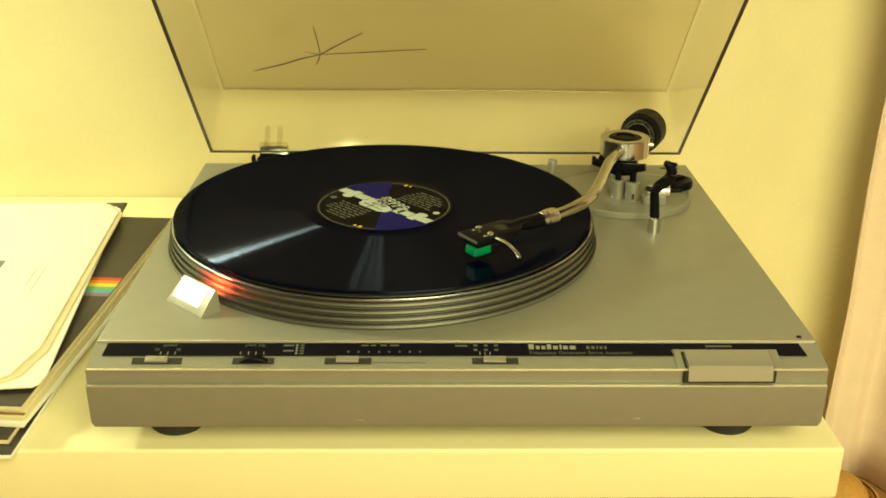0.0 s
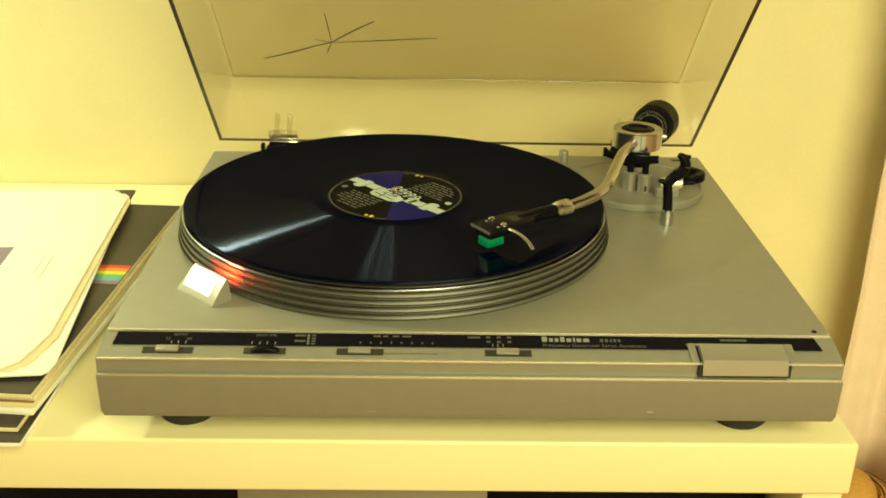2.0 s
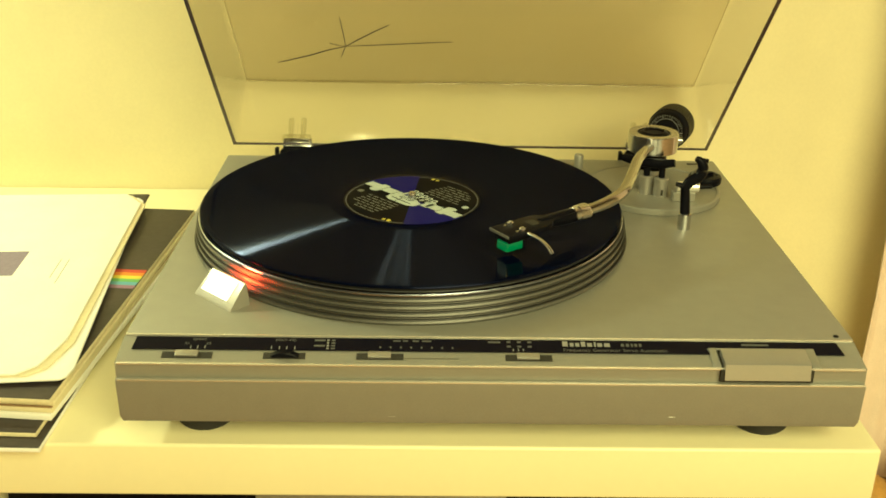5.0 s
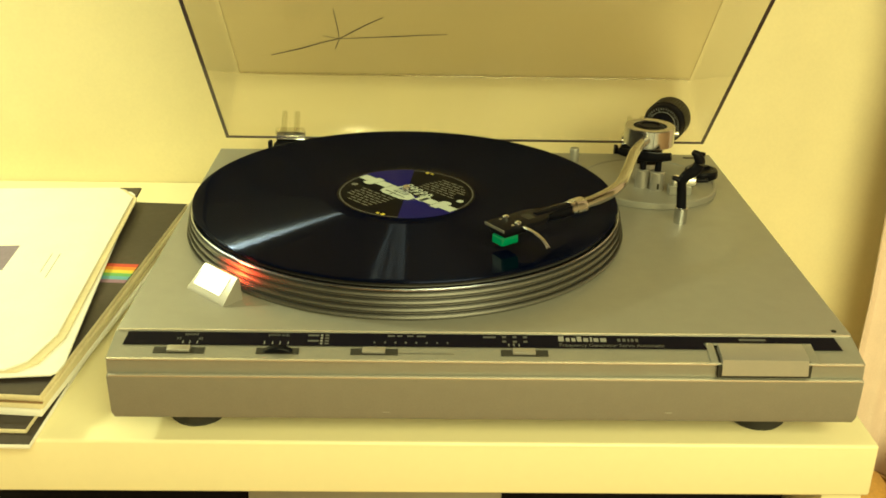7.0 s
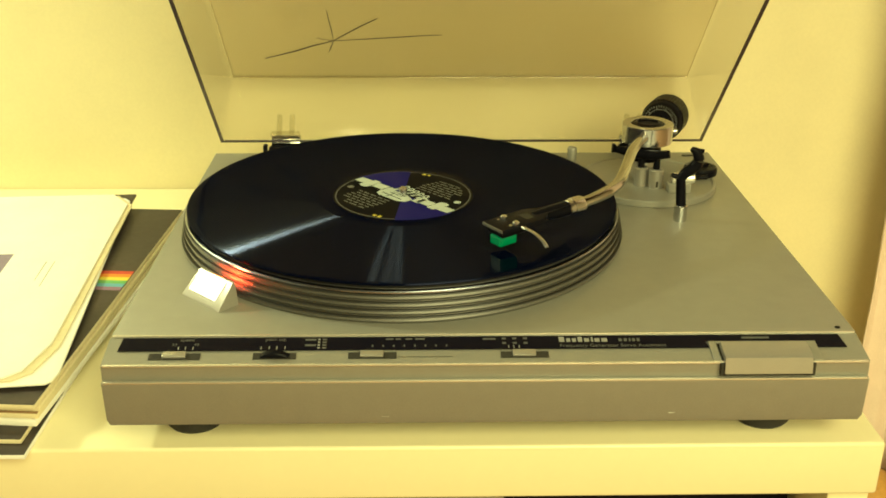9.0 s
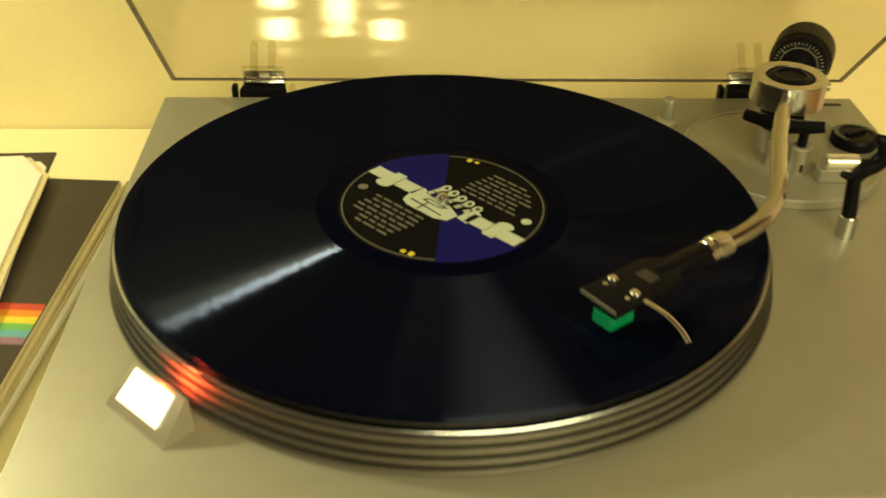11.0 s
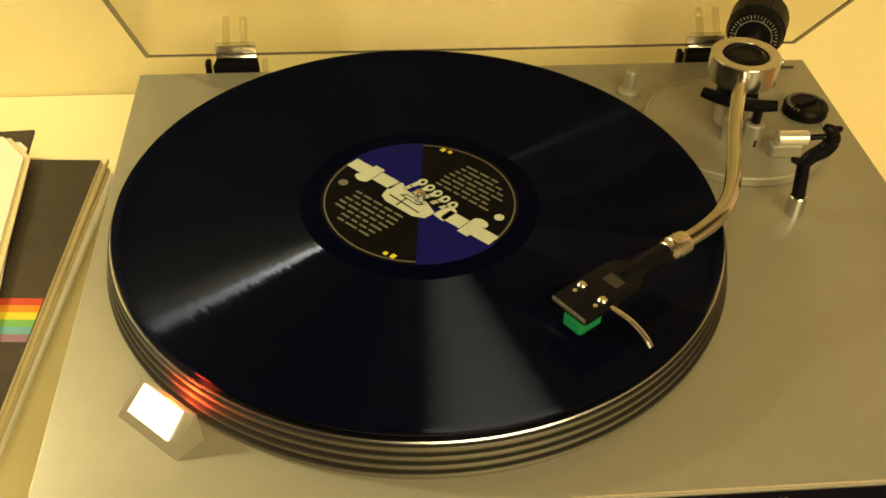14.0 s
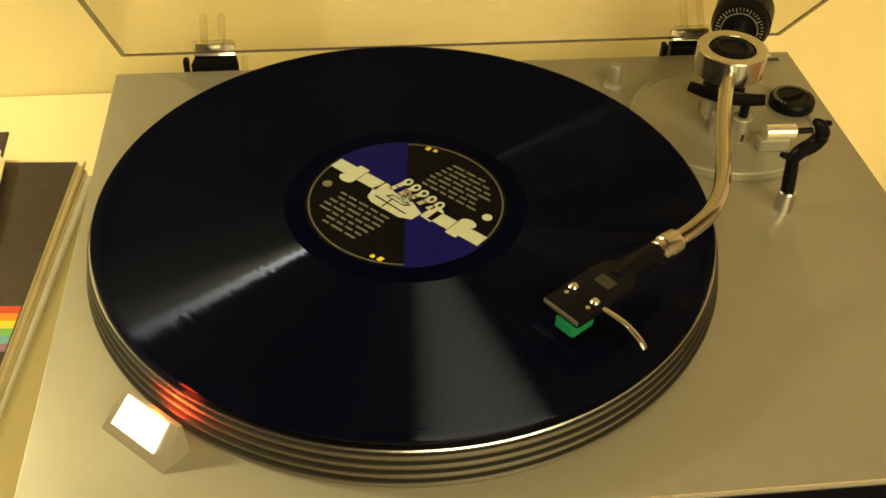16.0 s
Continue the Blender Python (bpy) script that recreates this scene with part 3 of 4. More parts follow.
TZ = 0.1030
line = smooth_line([(0.1375, 0.2720, TZ - 0.002), (0.1290, 0.2530, TZ), (0.1195, 0.2280, TZ + 0.001), (0.1125, 0.2060, TZ), (0.1055, 0.1840, TZ), (0.0985, 0.1660, TZ - 0.001), (0.0890, 0.1520, TZ - 0.002), (0.0780, 0.1430, TZ - 0.004), (0.0660, 0.1360, TZ - 0.006)], 6)
arm = part("arm_tube", pipe(line, 0.0041, 18), TUBE, T, "curved polished metal arm tube")
head_dir = (Vector((0.0050, 0.0940, 0.0945)) - Vector((0.0660, 0.1360, 0.0970))).normalized()
CR = Vector((0.0660, 0.1360, 0.0970))
part("locking_collar", lathe([(0.0040, -0.0040), (0.0060, -0.0036), (0.0064, -0.0028), (0.0064, 0.0050), (0.0058, 0.0056), (0.0057, 0.0088), (0.0050, 0.0094), (0.0035, 0.0094)], 32, along(CR, CR + head_dir)), CHROME, arm, "ribbed silver locking collar")
HX = head_dir
HY = Vector((0, 0, 1)).cross(HX).normalized()
HM = Matrix(((HX.x, HY.x, 0, CR.x), (HX.y, HY.y, 0, CR.y), (HX.z, HY.z, 1, CR.z), (0, 0, 0, 1)))
shell = part("headshell", prism([(0.004, -0.0042), (0.0300, -0.0048), (0.0350, -0.0095), (0.0390, -0.0104), (0.0702, -0.0104), (0.0712, -0.0094), (0.0712, 0.0094), (0.0702, 0.0104), (0.0390, 0.0104), (0.0350, 0.0095), (0.0300, 0.0048), (0.004, 0.0042)], 0.0012, 0.0040, 0.0006, m=HM), BLACK, arm, "black headshell")
part("shell_neck", pipe([HM @ Vector((0.003, 0, 0)), HM @ Vector((0.020, 0, 0.001)), HM @ Vector((0.038, 0, 0.0022))], [0.0050, 0.0048, 0.003], 16), BLACK, arm, "black headshell neck")
part("front_line", prism([(0.0710, -0.0098), (0.0716, -0.0098), (0.0716, 0.0098), (0.0710, 0.0098)], 0.0024, 0.0042, m=HM), PRINT_DIM, arm)
for sy in (-0.0060, 0.0064):
    part("cartridge_screw", lathe([(0.0022, 0.0038), (0.0022, 0.0054), (0.0015, 0.0061), (0, 0.0061)], 14, HM @ Matrix.Translation((0.0575, sy, 0))), CHROME, arm, "small bright screw")
    part("screw_end", lathe([(0, 0.0038), (0.0011, 0.0038), (0.0011, 0.0046), (0, 0.0046)], 10, HM @ Matrix.Translation((0.0618, sy, 0))), CHROME, arm)
part("shell_mark", prism([(0.0410, -0.004), (0.0470, -0.004), (0.0470, 0.0045), (0.0410, 0.0045)], 0.0040, 0.00415, m=HM), SLOT, arm)
part("cartridge_mount", block(0.0490, 0.0690, -0.0070, 0.0080, -0.0024, 0.0012, 0.0005, 1, m=HM), BLACK, arm, "black cartridge body")
part("cartridge", prism([(0.0575, -0.0040), (0.0690, -0.0040), (0.0702, -0.0030), (0.0702, 0.0062), (0.0690, 0.0072), (0.0575, 0.0072)], -0.0078, -0.0024, 0.0007, m=HM), GREEN, arm, "bright green stylus housing")
part("stylus", pipe([HM @ Vector((0.0640, 0, -0.0068)), HM @ Vector((0.0670, 0, -0.0084))], 0.0005, 6), CHROME, arm)
lift = [HM @ Vector(p) for p in ((0.0560, 0.0085, 0.0028), (0.0558, 0.0140, 0.0032), (0.0550, 0.0220, 0.0022), (0.0548, 0.0295, -0.0005), (0.0552, 0.0338, -0.0032))]
part("finger_lift", pipe(smooth_line(lift, 5), 0.0013, 10, 0.6), CHROME, arm, "curved bright finger lift")

# counterweight on the arm's tail
CW0 = Vector((PIV.x, PIV.y, 0.0988)) + AX * 0.0185
CWM = along(CW0, CW0 + AX + Vector((0, 0, -0.02)))
part("tail_rod", lathe([(0, -0.004), (0.0045, -0.004), (0.0045, 0.030), (0, 0.030)], 20, CWM), CHROME, yoke)
weight = part("counterweight", lathe([(0, 0.0300), (0.0162, 0.0300), (0.0172, 0.0310), (0.0172, 0.0520), (0.0162, 0.0535), (0, 0.0535)], 64, CWM), BLACK, yoke, "black round counterweight")
dial = part("weight_dial", lathe([(0, 0.0235), (0.0115, 0.0235), (0.0152, 0.0240), (0.0158, 0.0250), (0.0169, 0.0298), (0, 0.0298)], 64, CWM), BLACK, yoke, "black dial with white scale marks")
for k in range(44):
    a = 2 * math.pi * k / 44
    part("knurl", block(0.0169, 0.0177, -0.0009, 0.0009, 0.0315, 0.0515, m=CWM @ Matrix.Rotation(a, 4, "Z")), BLACK, weight)
for k in range(40):
    a = 2 * math.pi * k / 40
    part("scale_mark", block(0.0126 if k % 4 else 0.0112, 0.0142, -0.00018, 0.00018, 0.0232, 0.0246, m=CWM @ Matrix.Rotation(a, 4, "Z")), PRINT, dial)
part("scale_circle", lathe([(0.0106, 0.0234), (0.0106, 0.0232), (0.0110, 0.0232), (0.0110, 0.0234)], 64, CWM), PRINT, dial)

# anti-skating dial
skate = part("anti_skate_dial", lathe([(0, 0.0645), (0.0128, 0.0645), (0.0134, 0.0655), (0.0134, 0.0695), (0.0124, 0.0710), (0.0095, 0.0713), (0.0088, 0.0708), (0, 0.0706)], 48, Matrix.Translation((0.1903, 0.2935, 0))), BLACK, T, "black round dial with white marks")
for k in range(18):
    part("scale_mark", block(0.0098, 0.0118, -0.0002, 0.0002, 0.0710, 0.0715, m=Matrix.Translation((0.1903, 0.2935, 0)) @ Matrix.Rotation(radians(20 + 12 * k), 4, "Z")), PRINT, skate)
part("grip_bar", block(-0.0075, 0.0075, -0.0016, 0.0016, 0.0705, 0.0728, 0.0006, 1, m=Matrix.Translation((0.1903, 0.2935, 0)) @ Matrix.Rotation(radians(25), 4, "Z")), BLACK, skate)

# cue lever with its damper, and the arm rest post
damper = part("cue_damper", lathe([(0, -0.0088), (0.0040, -0.0088), (0.0044, -0.0082), (0.0044, 0.0082), (0.0040, 0.0088), (0, 0.0088)], 28, along((0.1655, 0.2510, 0.0755), (0.2, 0.2500, 0.0755))), EDGE, T, "pale metal cue damper")
part("damper_bracket", block(0.154, 0.172, 0.2478, 0.2560, 0.0640, 0.0718, 0.0008, 1), SILVER, damper)
part("cue_axle", lathe([(0, 0), (0.0017, 0), (0.0017, 0.0100), (0, 0.0100)], 14, along((0.1742, 0.2508, 0.0755), (0.2, 0.2500, 0.0775))), BLACK, damper)
rest = part("arm_rest_post", lathe([(0, DECK), (0.0048, DECK), (0.0048, 0.0715), (0.0042, 0.0722), (0, 0.0722)], 24, Matrix.Translation((0.1530, 0.2025, 0))), CHROME, T, "silver arm rest post")
part("rest_stem", pipe([(0.1530, 0.2030, 0.0720), (0.1522, 0.2038, 0.0830), (0.1512, 0.2040, 0.0925)], [0.0037, 0.0036, 0.0034], 14), BLACK, rest, "black arm rest stem")
clip = smooth_line([(0.1508, 0.2040, 0.0910), (0.1545, 0.2040, 0.0962), (0.1605, 0.2040, 0.1005), (0.1630, 0.2040, 0.1065), (0.1606, 0.2040, 0.1118), (0.1572, 0.2040, 0.1142)], 5)
part("rest_clip", pipe(clip, [0.0034 + 0.0010 * math.sin(math.pi * i / (len(clip) - 1)) - 0.0014 * (i / (len(clip) - 1)) ** 3 for i in range(len(clip))], 12), BLACK, rest, "black curved arm rest clip")
part("rest_hook", pipe([(0.1520, 0.2040, 0.0918), (0.1482, 0.2041, 0.0932), (0.1445, 0.2042, 0.0945)], [0.0024, 0.0021, 0.0015], 10), BLACK, rest)
part("rest_nub", pipe([(0.1598, 0.2040, 0.1118), (0.1632, 0.2044, 0.1126), (0.1662, 0.2048, 0.1122)], [0.0020, 0.0018, 0.0015], 10), BLACK, rest)

# ---- the lid, tipped up by 45 degrees ----
LY, LZ, OPEN = 0.3730, 0.0678, radians(45)
LM = Matrix(((1, 0, 0, 0), (0, -math.cos(OPEN), math.sin(OPEN), LY), (0, math.sin(OPEN), math.cos(OPEN), LZ), (0, 0, 0, 1)))
LX, LL, LH, TH = 0.2115, 0.374, 0.0657, 0.0028


def lid_shell():
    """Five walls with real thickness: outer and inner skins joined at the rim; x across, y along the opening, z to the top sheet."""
    bm = bmesh.new()
    d = 0.0045

    def ring(z, inset):
        k = d * z / LH + inset
        pts = []
        for cx, cy, sx, sy in ((-LX, 0, 1, 1), (LX, 0, -1, 1), (LX, LL, -1, -1), (-LX, LL, 1, -1)):
            pts.append(bm.verts.new(LM @ Vector((cx + sx * k, cy + sy * (inset if cy == 0 else k), z))))
        return pts
    o0, o1, o2 = ring(0, 0), ring(LH - 0.002, 0), ring(LH, 0.002)
    i2, i1, i0 = ring(LH - TH, TH + 0.0015), ring(LH - TH - 0.0015, TH), ring(0, TH)
    for a, b in ((o0, o1), (o1, o2), (i2, i1), (i1, i0), (i0, o0)):
        for i in range(4):
            j = (i + 1) % 4
            bm.faces.new((a[i], a[j], b[j], b[i]))
    for i in range(4):
        j = (i + 1) % 4
        bm.faces.new((o2[i], o2[j], i2[j], i2[i]))
    return bm


lid = part("dust_cover", lid_shell(), SMOKE, T, "smoky see-through acrylic lid tipped open")
part("top_sheet", block(-LX + 0.0070, LX - 0.0070, 0.0026, LL - 0.0070, LH - TH, LH - 0.0002, m=LM), SMOKE_TOP, lid, "smoky top sheet of the lid, shade put into its tint")
# thin bead added along the corner only to catch the bulbs' glints
part("corner_bead", pipe([LM @ Vector((-LX + 0.007, TH + 0.0008, LH - TH - 0.0006)), LM @ Vector((LX - 0.007, TH + 0.0008, LH - TH - 0.0006))], 0.0009, 10), CLEAR, lid, "clear bead added to catch glints along the inner corner")
rim = bmesh.new()
for a, b in (((-LX, 0), (LX, 0)), ((LX, 0), (LX, LL)), ((LX, LL), (-LX, LL)), ((-LX, LL), (-LX, 0))):
    ax, ay, bx, by = *a, *b
    if ax == bx:
        s = 1 if ax < 0 else -1
        block(min(ax, ax + s * TH), max(ax, ax + s * TH), min(ay, by), max(ay, by), -0.0011, -0.0002, m=LM, bm=rim)
    else:
        s = 1 if ay == 0 else -1
        block(min(ax, bx) + TH, max(ax, bx) - TH, min(ay, ay + s * TH), max(ay, ay + s * TH), -0.0011, -0.0002, m=LM, bm=rim)
part("rim_edge", rim, SMOKE_EDGE, lid, "dark cut edge of the lid")


def crack(points, width):
    bm = bmesh.new()
    pts = [Vector((x, a, LH - TH - 0.0004)) for x, a in points]
    left, right = [], []
    for i, p in enumerate(pts):
        d = (pts[min(i + 1, len(pts) - 1)] - pts[max(i - 1, 0)]).normalized()
        n = Vector((-d.y, d.x, 0)) * width * (0.35 + 0.90 * math.sin(math.pi * (0.12 + 0.76 * i / (len(pts) - 1)))) * 0.5
        left.append(p + n)
        right.append(p - n)
    low = [bm.verts.new(LM @ q) for q in left + right[::-1]]
    high = [bm.verts.new(LM @ (q - Vector((0, 0, 0.0003)))) for q in left + right[::-1]]
    n = len(low)
    bm.faces.new(low)
    bm.faces.new(high[::-1])
    for i in range(n):
        bm.faces.new((low[i], high[i], high[(i + 1) % n], low[(i + 1) % n]))
    part("crack", bm, CRACK, lid, "dark star-shaped crack line")


crack([(-0.1714, 0.0350), (-0.156, 0.0415), (-0.143, 0.0470), (-0.126, 0.0560), (-0.110, 0.0624)], 0.0011)
crack([(-0.110, 0.0624), (-0.085, 0.0648), (-0.058, 0.0675), (-0.038, 0.0698), (-0.0179, 0.0713)], 0.0008)
crack([(-0.110, 0.0624), (-0.099, 0.0725), (-0.086, 0.0840), (-0.0715, 0.0953)], 0.0010)
crack([(-0.110, 0.0624), (-0.1105, 0.0780), (-0.1115, 0.0930), (-0.1123, 0.1064)], 0.0006)
crack([(-0.110, 0.0624), (-0.1125, 0.0540), (-0.1153, 0.0450)], 0.0007)
crack([(-0.110, 0.0624), (-0.1165, 0.0640), (-0.1240, 0.0668)], 0.0005)

for hx in (-0.1547, 0.1510):
    hinge = part("hinge", prism([(hx - 0.0145, 0.3654), (hx + 0.0145, 0.3654), (hx + 0.0130, 0.3750), (hx - 0.0130, 0.3750)], 0.050, 0.0648, 0.0012), BLACK, T, "black plastic lid hinge")
    part("hinge_ear", block(hx - 0.0195, hx - 0.0160, 0.3656, 0.3720, 0.052, 0.0660, 0.0008, 1), BLACK, hinge)
    part("hinge_ear", block(hx + 0.0160, hx + 0.0195, 0.3656, 0.3720, 0.052, 0.0660, 0.0008, 1), CLEAR, hinge)
    part("socket", block(hx - 0.0128, hx + 0.0128, 0.004, 0.0095, -0.0005, 0.0055, 0.0012, 2, m=LM), CLEAR, lid, "clear hinge socket")
    part("clip", block(hx - 0.0128, hx + 0.0128, -0.0035, 0.0016, -0.0030, 0.0055, 0.0010, 2, m=LM), CHROME, hinge, "bright hinge clip")
    for sx in (-0.0055, 0.0055):
        part("prong", lathe([(0, 0.002), (0.0024, 0.002), (0.0024, 0.021), (0.0018, 0.022), (0, 0.022)], 14, LM @ Matrix.Translation((hx + sx, 0.0072, 0))), CLEAR, lid, "clear hinge prong")

# the lid narrows a little and hangs askew towards its free edge
for piece in [lid] + list(lid.children):
    for v in piece.data.vertices:
        far = max(0.0, (LY - v.co.y) * math.cos(OPEN) + (v.co.z - LZ) * math.sin(OPEN))
        v.co.x = v.co.x * (1 - 0.0759 * far) - 0.0094 * far

# ---- the record ----
RZ = 0.0818
record = tagged(thing("vinyl_record", "black vinyl record with black, blue and cream label on the platter", "record", at=(*PC, RZ)))
grooved = part("groove_area", lathe([(0.0600, 0.0), (0.1492, 0.0), (0.1508, 0.0006), (0.1512, 0.0012), (0.1507, 0.0019), (0.1490, 0.0022), (0.1464, 0.0017), (0.0620, 0.0017), (0.0600, 0.0016)], 180), VINYL, record)
grooved.location = (*PC, RZ)
dead = part("run_out", lathe([(0.0040, 0.0), (0.0600, 0.0), (0.0600, 0.0016), (0.0520, 0.00155), (0.0505, 0.0019), (0.0040, 0.0019)], 120), DEAD, record, "smooth dark run-out ring")
dead.location = (*PC, RZ)
LROT = radians(-46)
LBM = Matrix.Translation((*PC, RZ)) @ Matrix.Rotation(LROT, 4, "Z")
RL = 0.0500


def sector(a0, a1, r0, r1, z0, z1, steps=24):
    pts = [(r1 * math.cos(radians(a0 + (a1 - a0) * i / steps)), r1 * math.sin(radians(a0 + (a1 - a0) * i / steps))) for i in range(steps + 1)]
    if r0 > 0:
        pts += [(r0 * math.cos(radians(a1 + (a0 - a1) * i / steps)), r0 * math.sin(radians(a1 + (a0 - a1) * i / steps))) for i in range(steps + 1)]
    else:
        pts.append((0, 0))
    return prism(pts, z0, z1, m=LBM)


label = part("label_disc", lathe([(0.0037, 0.0019), (0.0037, 0.0020), (RL, 0.0020), (RL, 0.0019)], 96, LBM), LABEL_BLACK, record, "round printed paper label")
for a in (0, 180):
    part("blue_field", sector(a + 130, a + 179, 0, RL - 0.0002, 0.0020, 0.00204), LABEL_BLUE, label, "dark blue printed field")
for a in (0, 180):
    part("ring_line", sector(a + 2, a + 130, 0.0476, 0.0484, 0.0020, 0.00204), PRINT_DIM, label)


def lab(points, material, z=0.00206):
    part("print_shape", prism(points, z, z + 0.00003, m=LBM), material, label)


def bx(u0, u1, v0, v1, material=LABEL_CREAM, z=0.00206):
    lab([(u0, v0), (u1, v0), (u1, v1), (u0, v1)], material, z)


def blob(u, v, ru, rv, material=LABEL_CREAM, z=0.00208):
    lab([(u + ru * math.cos(2 * math.pi * k / 12), v + rv * math.sin(2 * math.pi * k / 12)) for k in range(12)], material, z)


# pale jointed bar across the label, in plain shapes
for s in (1, -1):
    bx(min(s * 0.0480, s * 0.0170), max(s * 0.0480, s * 0.0170), -0.0040, 0.0040)
    bx(min(s * 0.0300, s * 0.0365), max(s * 0.0300, s * 0.0365), -0.0062, 0.0062, z=0.00210)
    blob(s * 0.0345, s * 0.0062, 0.0045, 0.0030)
    bx(min(s * 0.0172, s * 0.0176), max(s * 0.0172, s * 0.0176), -0.0038, 0.0038, LABEL_BLACK, 0.00214)
    bx(min(s * 0.0296, s * 0.0300), max(s * 0.0296, s * 0.0300), -0.0038, 0.0038, LABEL_BLACK, 0.00214)
lab([(-0.0190, -0.0025), (-0.0165, -0.0105), (-0.0120, -0.0125), (0.0060, -0.0125), (0.0120, -0.0095), (0.0125, -0.0030), (0.0040, 0.0008), (-0.0090, 0.0012), (-0.0160, 0.0045)], LABEL_CREAM)
lab([(-0.0140, -0.0078), (0.0070, -0.0088), (0.0070, -0.0080), (-0.0140, -0.0068)], LABEL_BLACK, 0.00214)
lab([(-0.0060, -0.0118), (-0.0052, -0.0118), (-0.0052, -0.0030), (-0.0060, -0.0030)], LABEL_BLACK, 0.00214)
lab([(-0.0100, -0.0040), (0.0020, -0.0044), (0.0050, -0.0016), (-0.0080, -0.0012)], LABEL_BLACK, 0.00213)
lab([(-0.0085, -0.0034), (0.0010, -0.0037), (0.0030, -0.0021), (-0.0070, -0.0018)], LABEL_CREAM, 0.00215)
for k in range(5):
    u = -0.0115 + 0.0060 * k
    v = 0.0118 - 0.0010 * k
    lab([(u - 0.0016, 0.0018), (u + 0.0010, 0.0016), (u + 0.0034, v - 0.0008), (u + 0.0008, v)], LABEL_CREAM)
    blob(u + 0.0026, v, 0.0025, 0.0031)
    blob(u + 0.0028, v + 0.0002, 0.0010, 0.0014, LABEL_BLACK, 0.00214)
    lab([(u - 0.0002, 0.0052), (u + 0.0022, 0.0049), (u + 0.0025, 0.0055), (u + 0.0001, 0.0058)], LABEL_BLACK, 0.00214)
lab([(0.0130, -0.0045), (0.0200, -0.0052), (0.0205, 0.0050), (0.0150, 0.0078), (0.0135, 0.0060)], LABEL_CREAM)

# rows of small print
rows_rng = random.Random(4)
for s in (1, -1):
    for row in range(7):
        v = s * (0.0165 + 0.0036 * row)
        reach = math.sqrt(max(0.0, 0.0440 ** 2 - v * v))
        u = s * (-0.0035 if row < 2 else -0.0060 + 0.0008 * row)
        end = s * min(reach - 0.002, 0.030 + 0.004 * rows_rng.random())
        while abs(u) < 0.05 and (end - u) * s > 0.004:
            w = s * rows_rng.uniform(0.003, 0.008)
            if (end - u - w) * s < 0:
                w = end - u
            bx(min(u, u + w), max(u, u + w), v - 0.0006, v + 0.0006, LABEL_GREY)
            u += w + s * 0.0016
    blob(s * 0.0385, s * 0.0160, 0.0026, 0.0026, LABEL_CREAM if s > 0 else LABEL_GREY)
    bx(min(s * -0.0190, s * -0.0215), max(s * -0.0190, s * -0.0215), min(s * 0.0395, s * 0.0425), max(s * 0.0395, s * 0.0425), LABEL_YELLOW)
    bx(min(s * -0.0150, s * -0.0172), max(s * -0.0150, s * -0.0172), min(s * 0.0408, s * 0.0430), max(s * 0.0408, s * 0.0430), LABEL_YELLOW)

# ---- the pile of sleeves ----
def sleeve_slab(corner, turn, z0, z1, size=0.313, depth=0.313, bevel=0.0006):
    """A square sleeve whose front right corner is given; it reaches back and to the other side, turned by that many degrees."""
    m = Matrix.Translation((*corner, 0)) @ Matrix.Rotation(radians(turn), 4, "Z")
    return block(-size, 0, 0, depth, z0, z1, bevel, 2, m=m), m


def plain_sleeve(name, label_text, corner, turn, z0, z1, edge, cover, size=0.313, depth=0.313):
    ob = thing(name, label_text, "record sleeve", "pile of record sleeves", at=(*corner, z0))
    bm, m = sleeve_slab(corner, turn, z0, z1 - 0.0004, size, depth)
    part("pocket", bm, edge, ob)
    part("cover", block(-size + 0.0005, -0.0006, 0.0006, depth - 0.0005, z1 - 0.0004, z1, 0, m=m), cover, ob)
    return ob, m


plain_sleeve("record_sleeve", "dark grey card record sleeve lowest in the pile", (-0.2608, -0.0088), -1.0, 0.0003, 0.0034, PAPER, SLEEVE_BLACK)
plain_sleeve("record_sleeve", "dark card record sleeve low in the pile", (-0.2660, 0.0020), -2.0, 0.0035, 0.0066, CREAM, SLEEVE_BLACK)
plain_sleeve("record_sleeve", "white paper record sleeve in the pile", (-0.2612, 0.0148), -5.2, 0.0067, 0.0112, PAPER, PAPER)
plain_sleeve("record_sleeve", "aged cream record sleeve in the pile", (-0.2602, 0.0160), -4.4, 0.0113, 0.0148, CREAM, KRAFT)
plain_sleeve("record_sleeve", "worn cream record sleeve with yellowed edge in the pile", (-0.2590, 0.0180), -4.0, 0.0149, 0.0184, CREAM, CREAM, depth=0.316)
prism_sleeve, pm = plain_sleeve("record_sleeve", "black record sleeve with a printed rainbow band", (-0.2600, 0.0140), -3.76, 0.0185, 0.0220, CREAM, SLEEVE_BLACK)
for k, m_ in enumerate(RAINBOW):
    v = 0.1872 - 0.0054 * k
    part("rainbow_stripe", prism([(-0.1560, v - 0.0054), (-0.0012, v - 0.0054 - 0.0015), (-0.0012, v - 0.0015), (-0.1560, v)], 0.0220, 0.02208, m=pm), m_, prism_sleeve)
# open-topped dark sleeve and the white inner sleeves above it
plain_sleeve("record_sleeve", "dark card record sleeve under a white inner sleeve", (-0.2700, 0.0440), 3.0, 0.0221, 0.0240, SLEEVE_BLACK, SLEEVE_BLACK, depth=0.316)


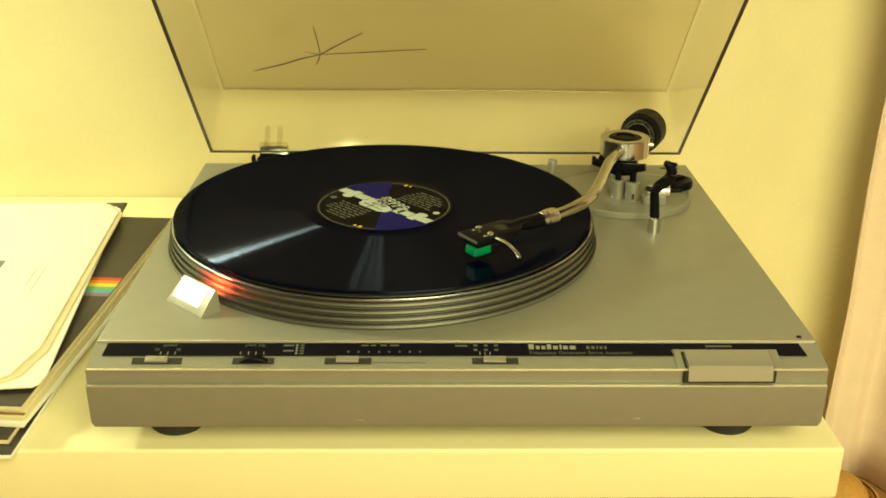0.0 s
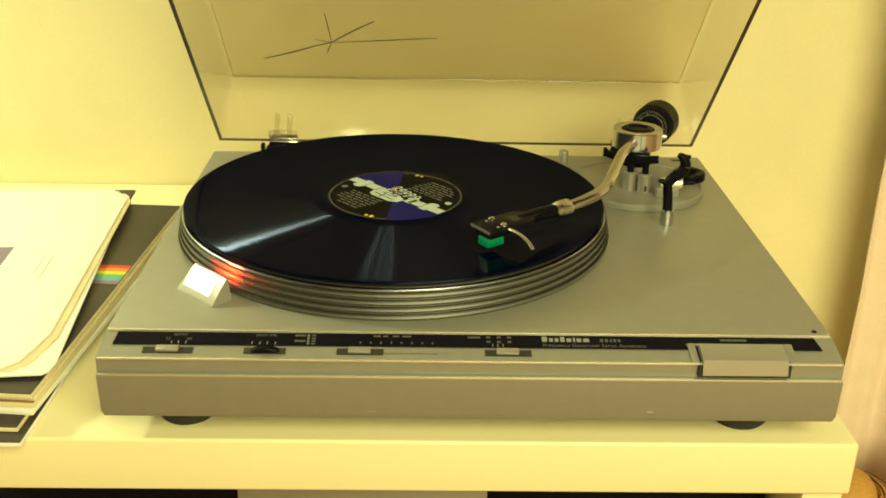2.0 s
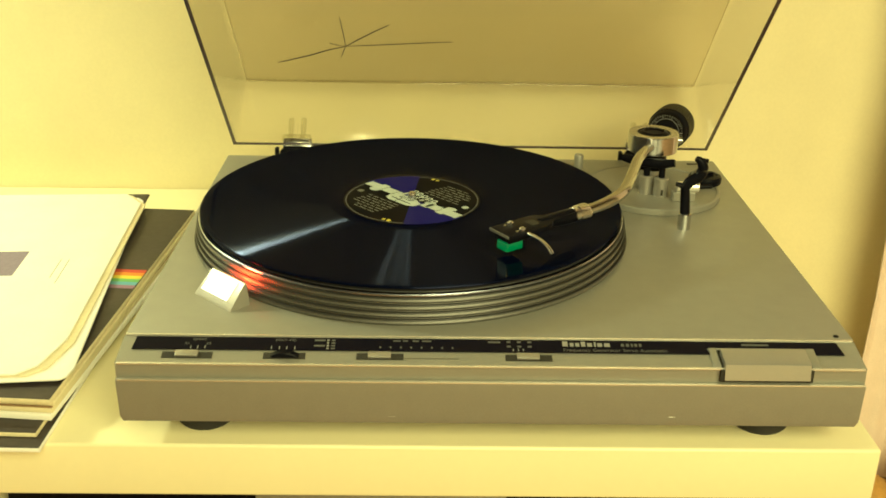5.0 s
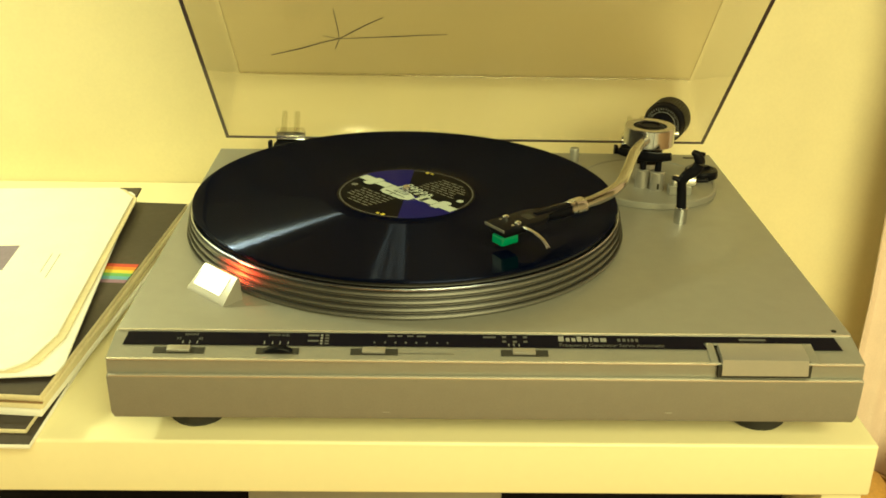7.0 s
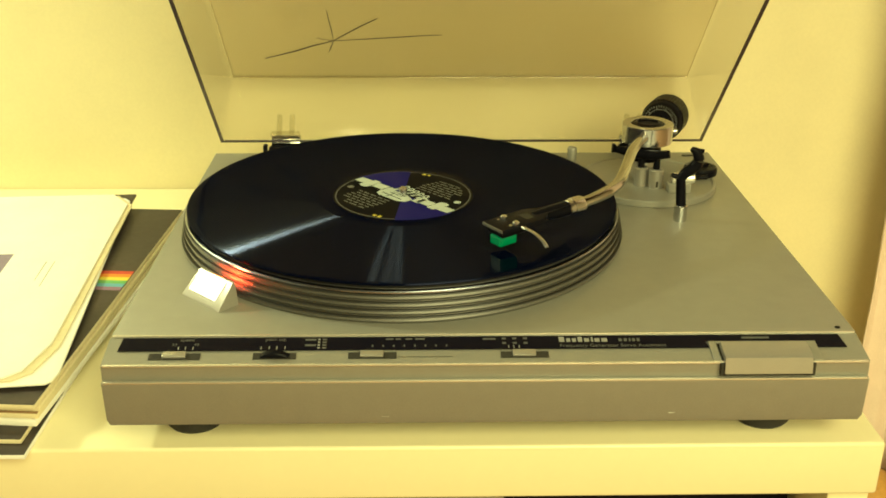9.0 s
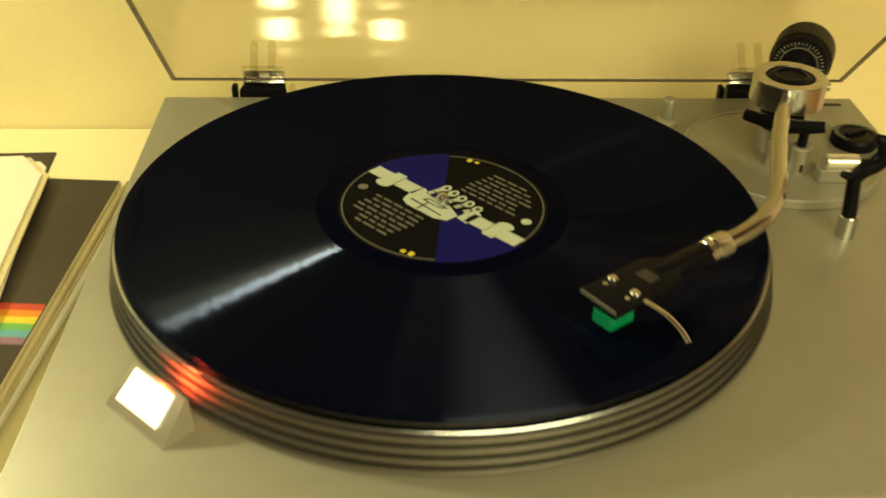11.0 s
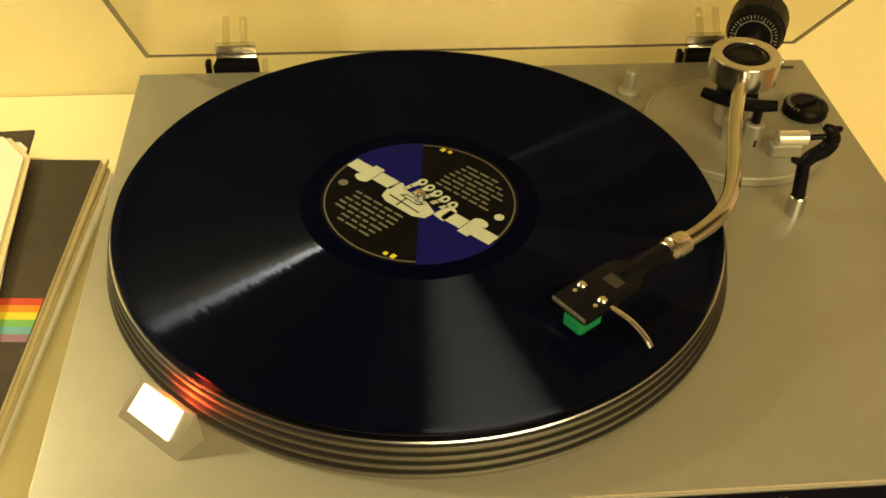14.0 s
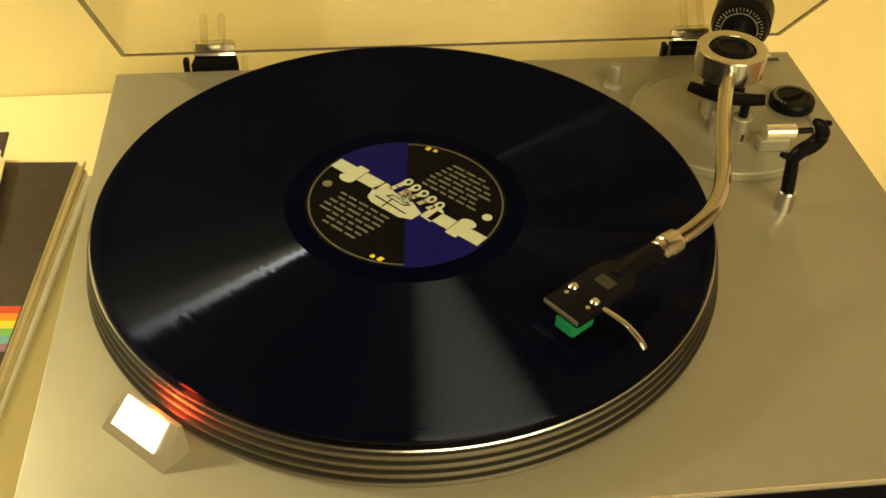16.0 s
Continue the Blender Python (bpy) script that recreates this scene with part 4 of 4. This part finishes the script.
def inner_sleeve(corner, turn, z, cut, label_text, material, mark=False):
    """A thin paper sleeve with cut corners and a slightly bowed edge."""
    ob = thing("inner_sleeve", label_text, "record sleeve", "pile of record sleeves", at=(*corner, z))
    m = Matrix.Translation((*corner, z)) @ Matrix.Rotation(radians(turn), 4, "Z") @ Matrix.Rotation(radians(0.25), 4, "X") @ Matrix.Translation((0, 0, -z))
    s, long = 0.308, 0.311
    pts = [(-s, 0), (-cut, 0), (-cut * 0.45, cut * 0.5), (0, cut * 2.2), (0, long - cut * 1.2), (-cut * 0.8, long), (-s, long)]
    part("paper", prism(pts, z, z + 0.0012, 0.0003, m=m), material, ob)
    if mark:
        part("lilac_print", prism([(-0.131, 0.142), (-0.064, 0.142), (-0.064, 0.186), (-0.131, 0.186)], z + 0.0012, z + 0.00128, m=m), LILAC, ob)
        for k in range(2):
            part("print_line", prism([(-0.0305 - 0.006 * k, 0.128 + 0.010 * k), (-0.0299 - 0.006 * k, 0.128 + 0.010 * k), (-0.0299 - 0.006 * k, 0.170), (-0.0305 - 0.006 * k, 0.170)], z + 0.0012, z + 0.00128, m=m), PRINT, ob)
    return ob


inner_sleeve((-0.2540, 0.0330), 6.0, 0.0242, 0.006, "white paper inner sleeve below another", PAPER)
inner_sleeve((-0.2615, 0.0350), 3.8, 0.0256, 0.019, "thin cream paper inner sleeve between two white ones", CREAM)
inner_sleeve((-0.2670, 0.0345), 3.4, 0.0270, 0.020, "white paper inner sleeve with cut corners", PAPER, True)

# ---- below the board: a hi-fi component ----
amp = thing("hifi_receiver", "dark hi-fi receiver with green lights on the lower shelf", "receiver", at=(-0.05, 0.2, -0.2695))
part("case", block(-0.310, 0.200, 0.045, 0.40, -0.2695, -0.046, 0.002), BLACK, amp)
part("front_panel", block(-0.146, 0.014, 0.030, 0.0445, -0.266, -0.0480, 0.001), SILVER, amp, "olive silver panel")
part("front_panel", block(0.0145, 0.172, 0.034, 0.0445, -0.266, -0.0480, 0.001), BLACK, amp, "black display panel")
for x in (0.083, 0.092, 0.119, 0.127, 0.136, 0.144):
    part("led", block(x, x + 0.0022, 0.0325, 0.0338, -0.0690, -0.0655), LED, amp, "small green light")

# a rounded basket on the floor between unit and curtain
basket = thing("storage_basket", "golden brown woven basket on the floor by the curtain", "basket", at=(0.372, 0.290, FLOOR_Z))
BM = Matrix.Translation((0.372, 0.290, FLOOR_Z))
part("basket_body", lathe([(0, 0.0), (0.030, 0.0), (0.036, 0.010), (0.040, 0.035), (0.038, 0.060), (0.033, 0.0645), (0.031, 0.060), (0.033, 0.035), (0.029, 0.006), (0, 0.005)], 36, BM), WICKER, basket)
for k in range(7):
    zz = 0.006 + 0.0085 * k
    rr = 0.0335 + 0.0075 * math.sin(math.pi * min(1, (zz + 0.008) / 0.085))
    part("woven_strand", lathe([(rr - 0.002, zz), (rr + 0.0012, zz + 0.0015), (rr + 0.0016, zz + 0.0035), (rr + 0.0012, zz + 0.0055), (rr - 0.002, zz + 0.007)], 36, BM), WICKER, basket)
part("folded_cloth", lathe([(0, 0.082), (0.012, 0.081), (0.022, 0.076), (0.029, 0.066), (0.031, 0.058), (0, 0.055)], 24, BM), AMBER, basket, "amber brown cloth heaped inside")
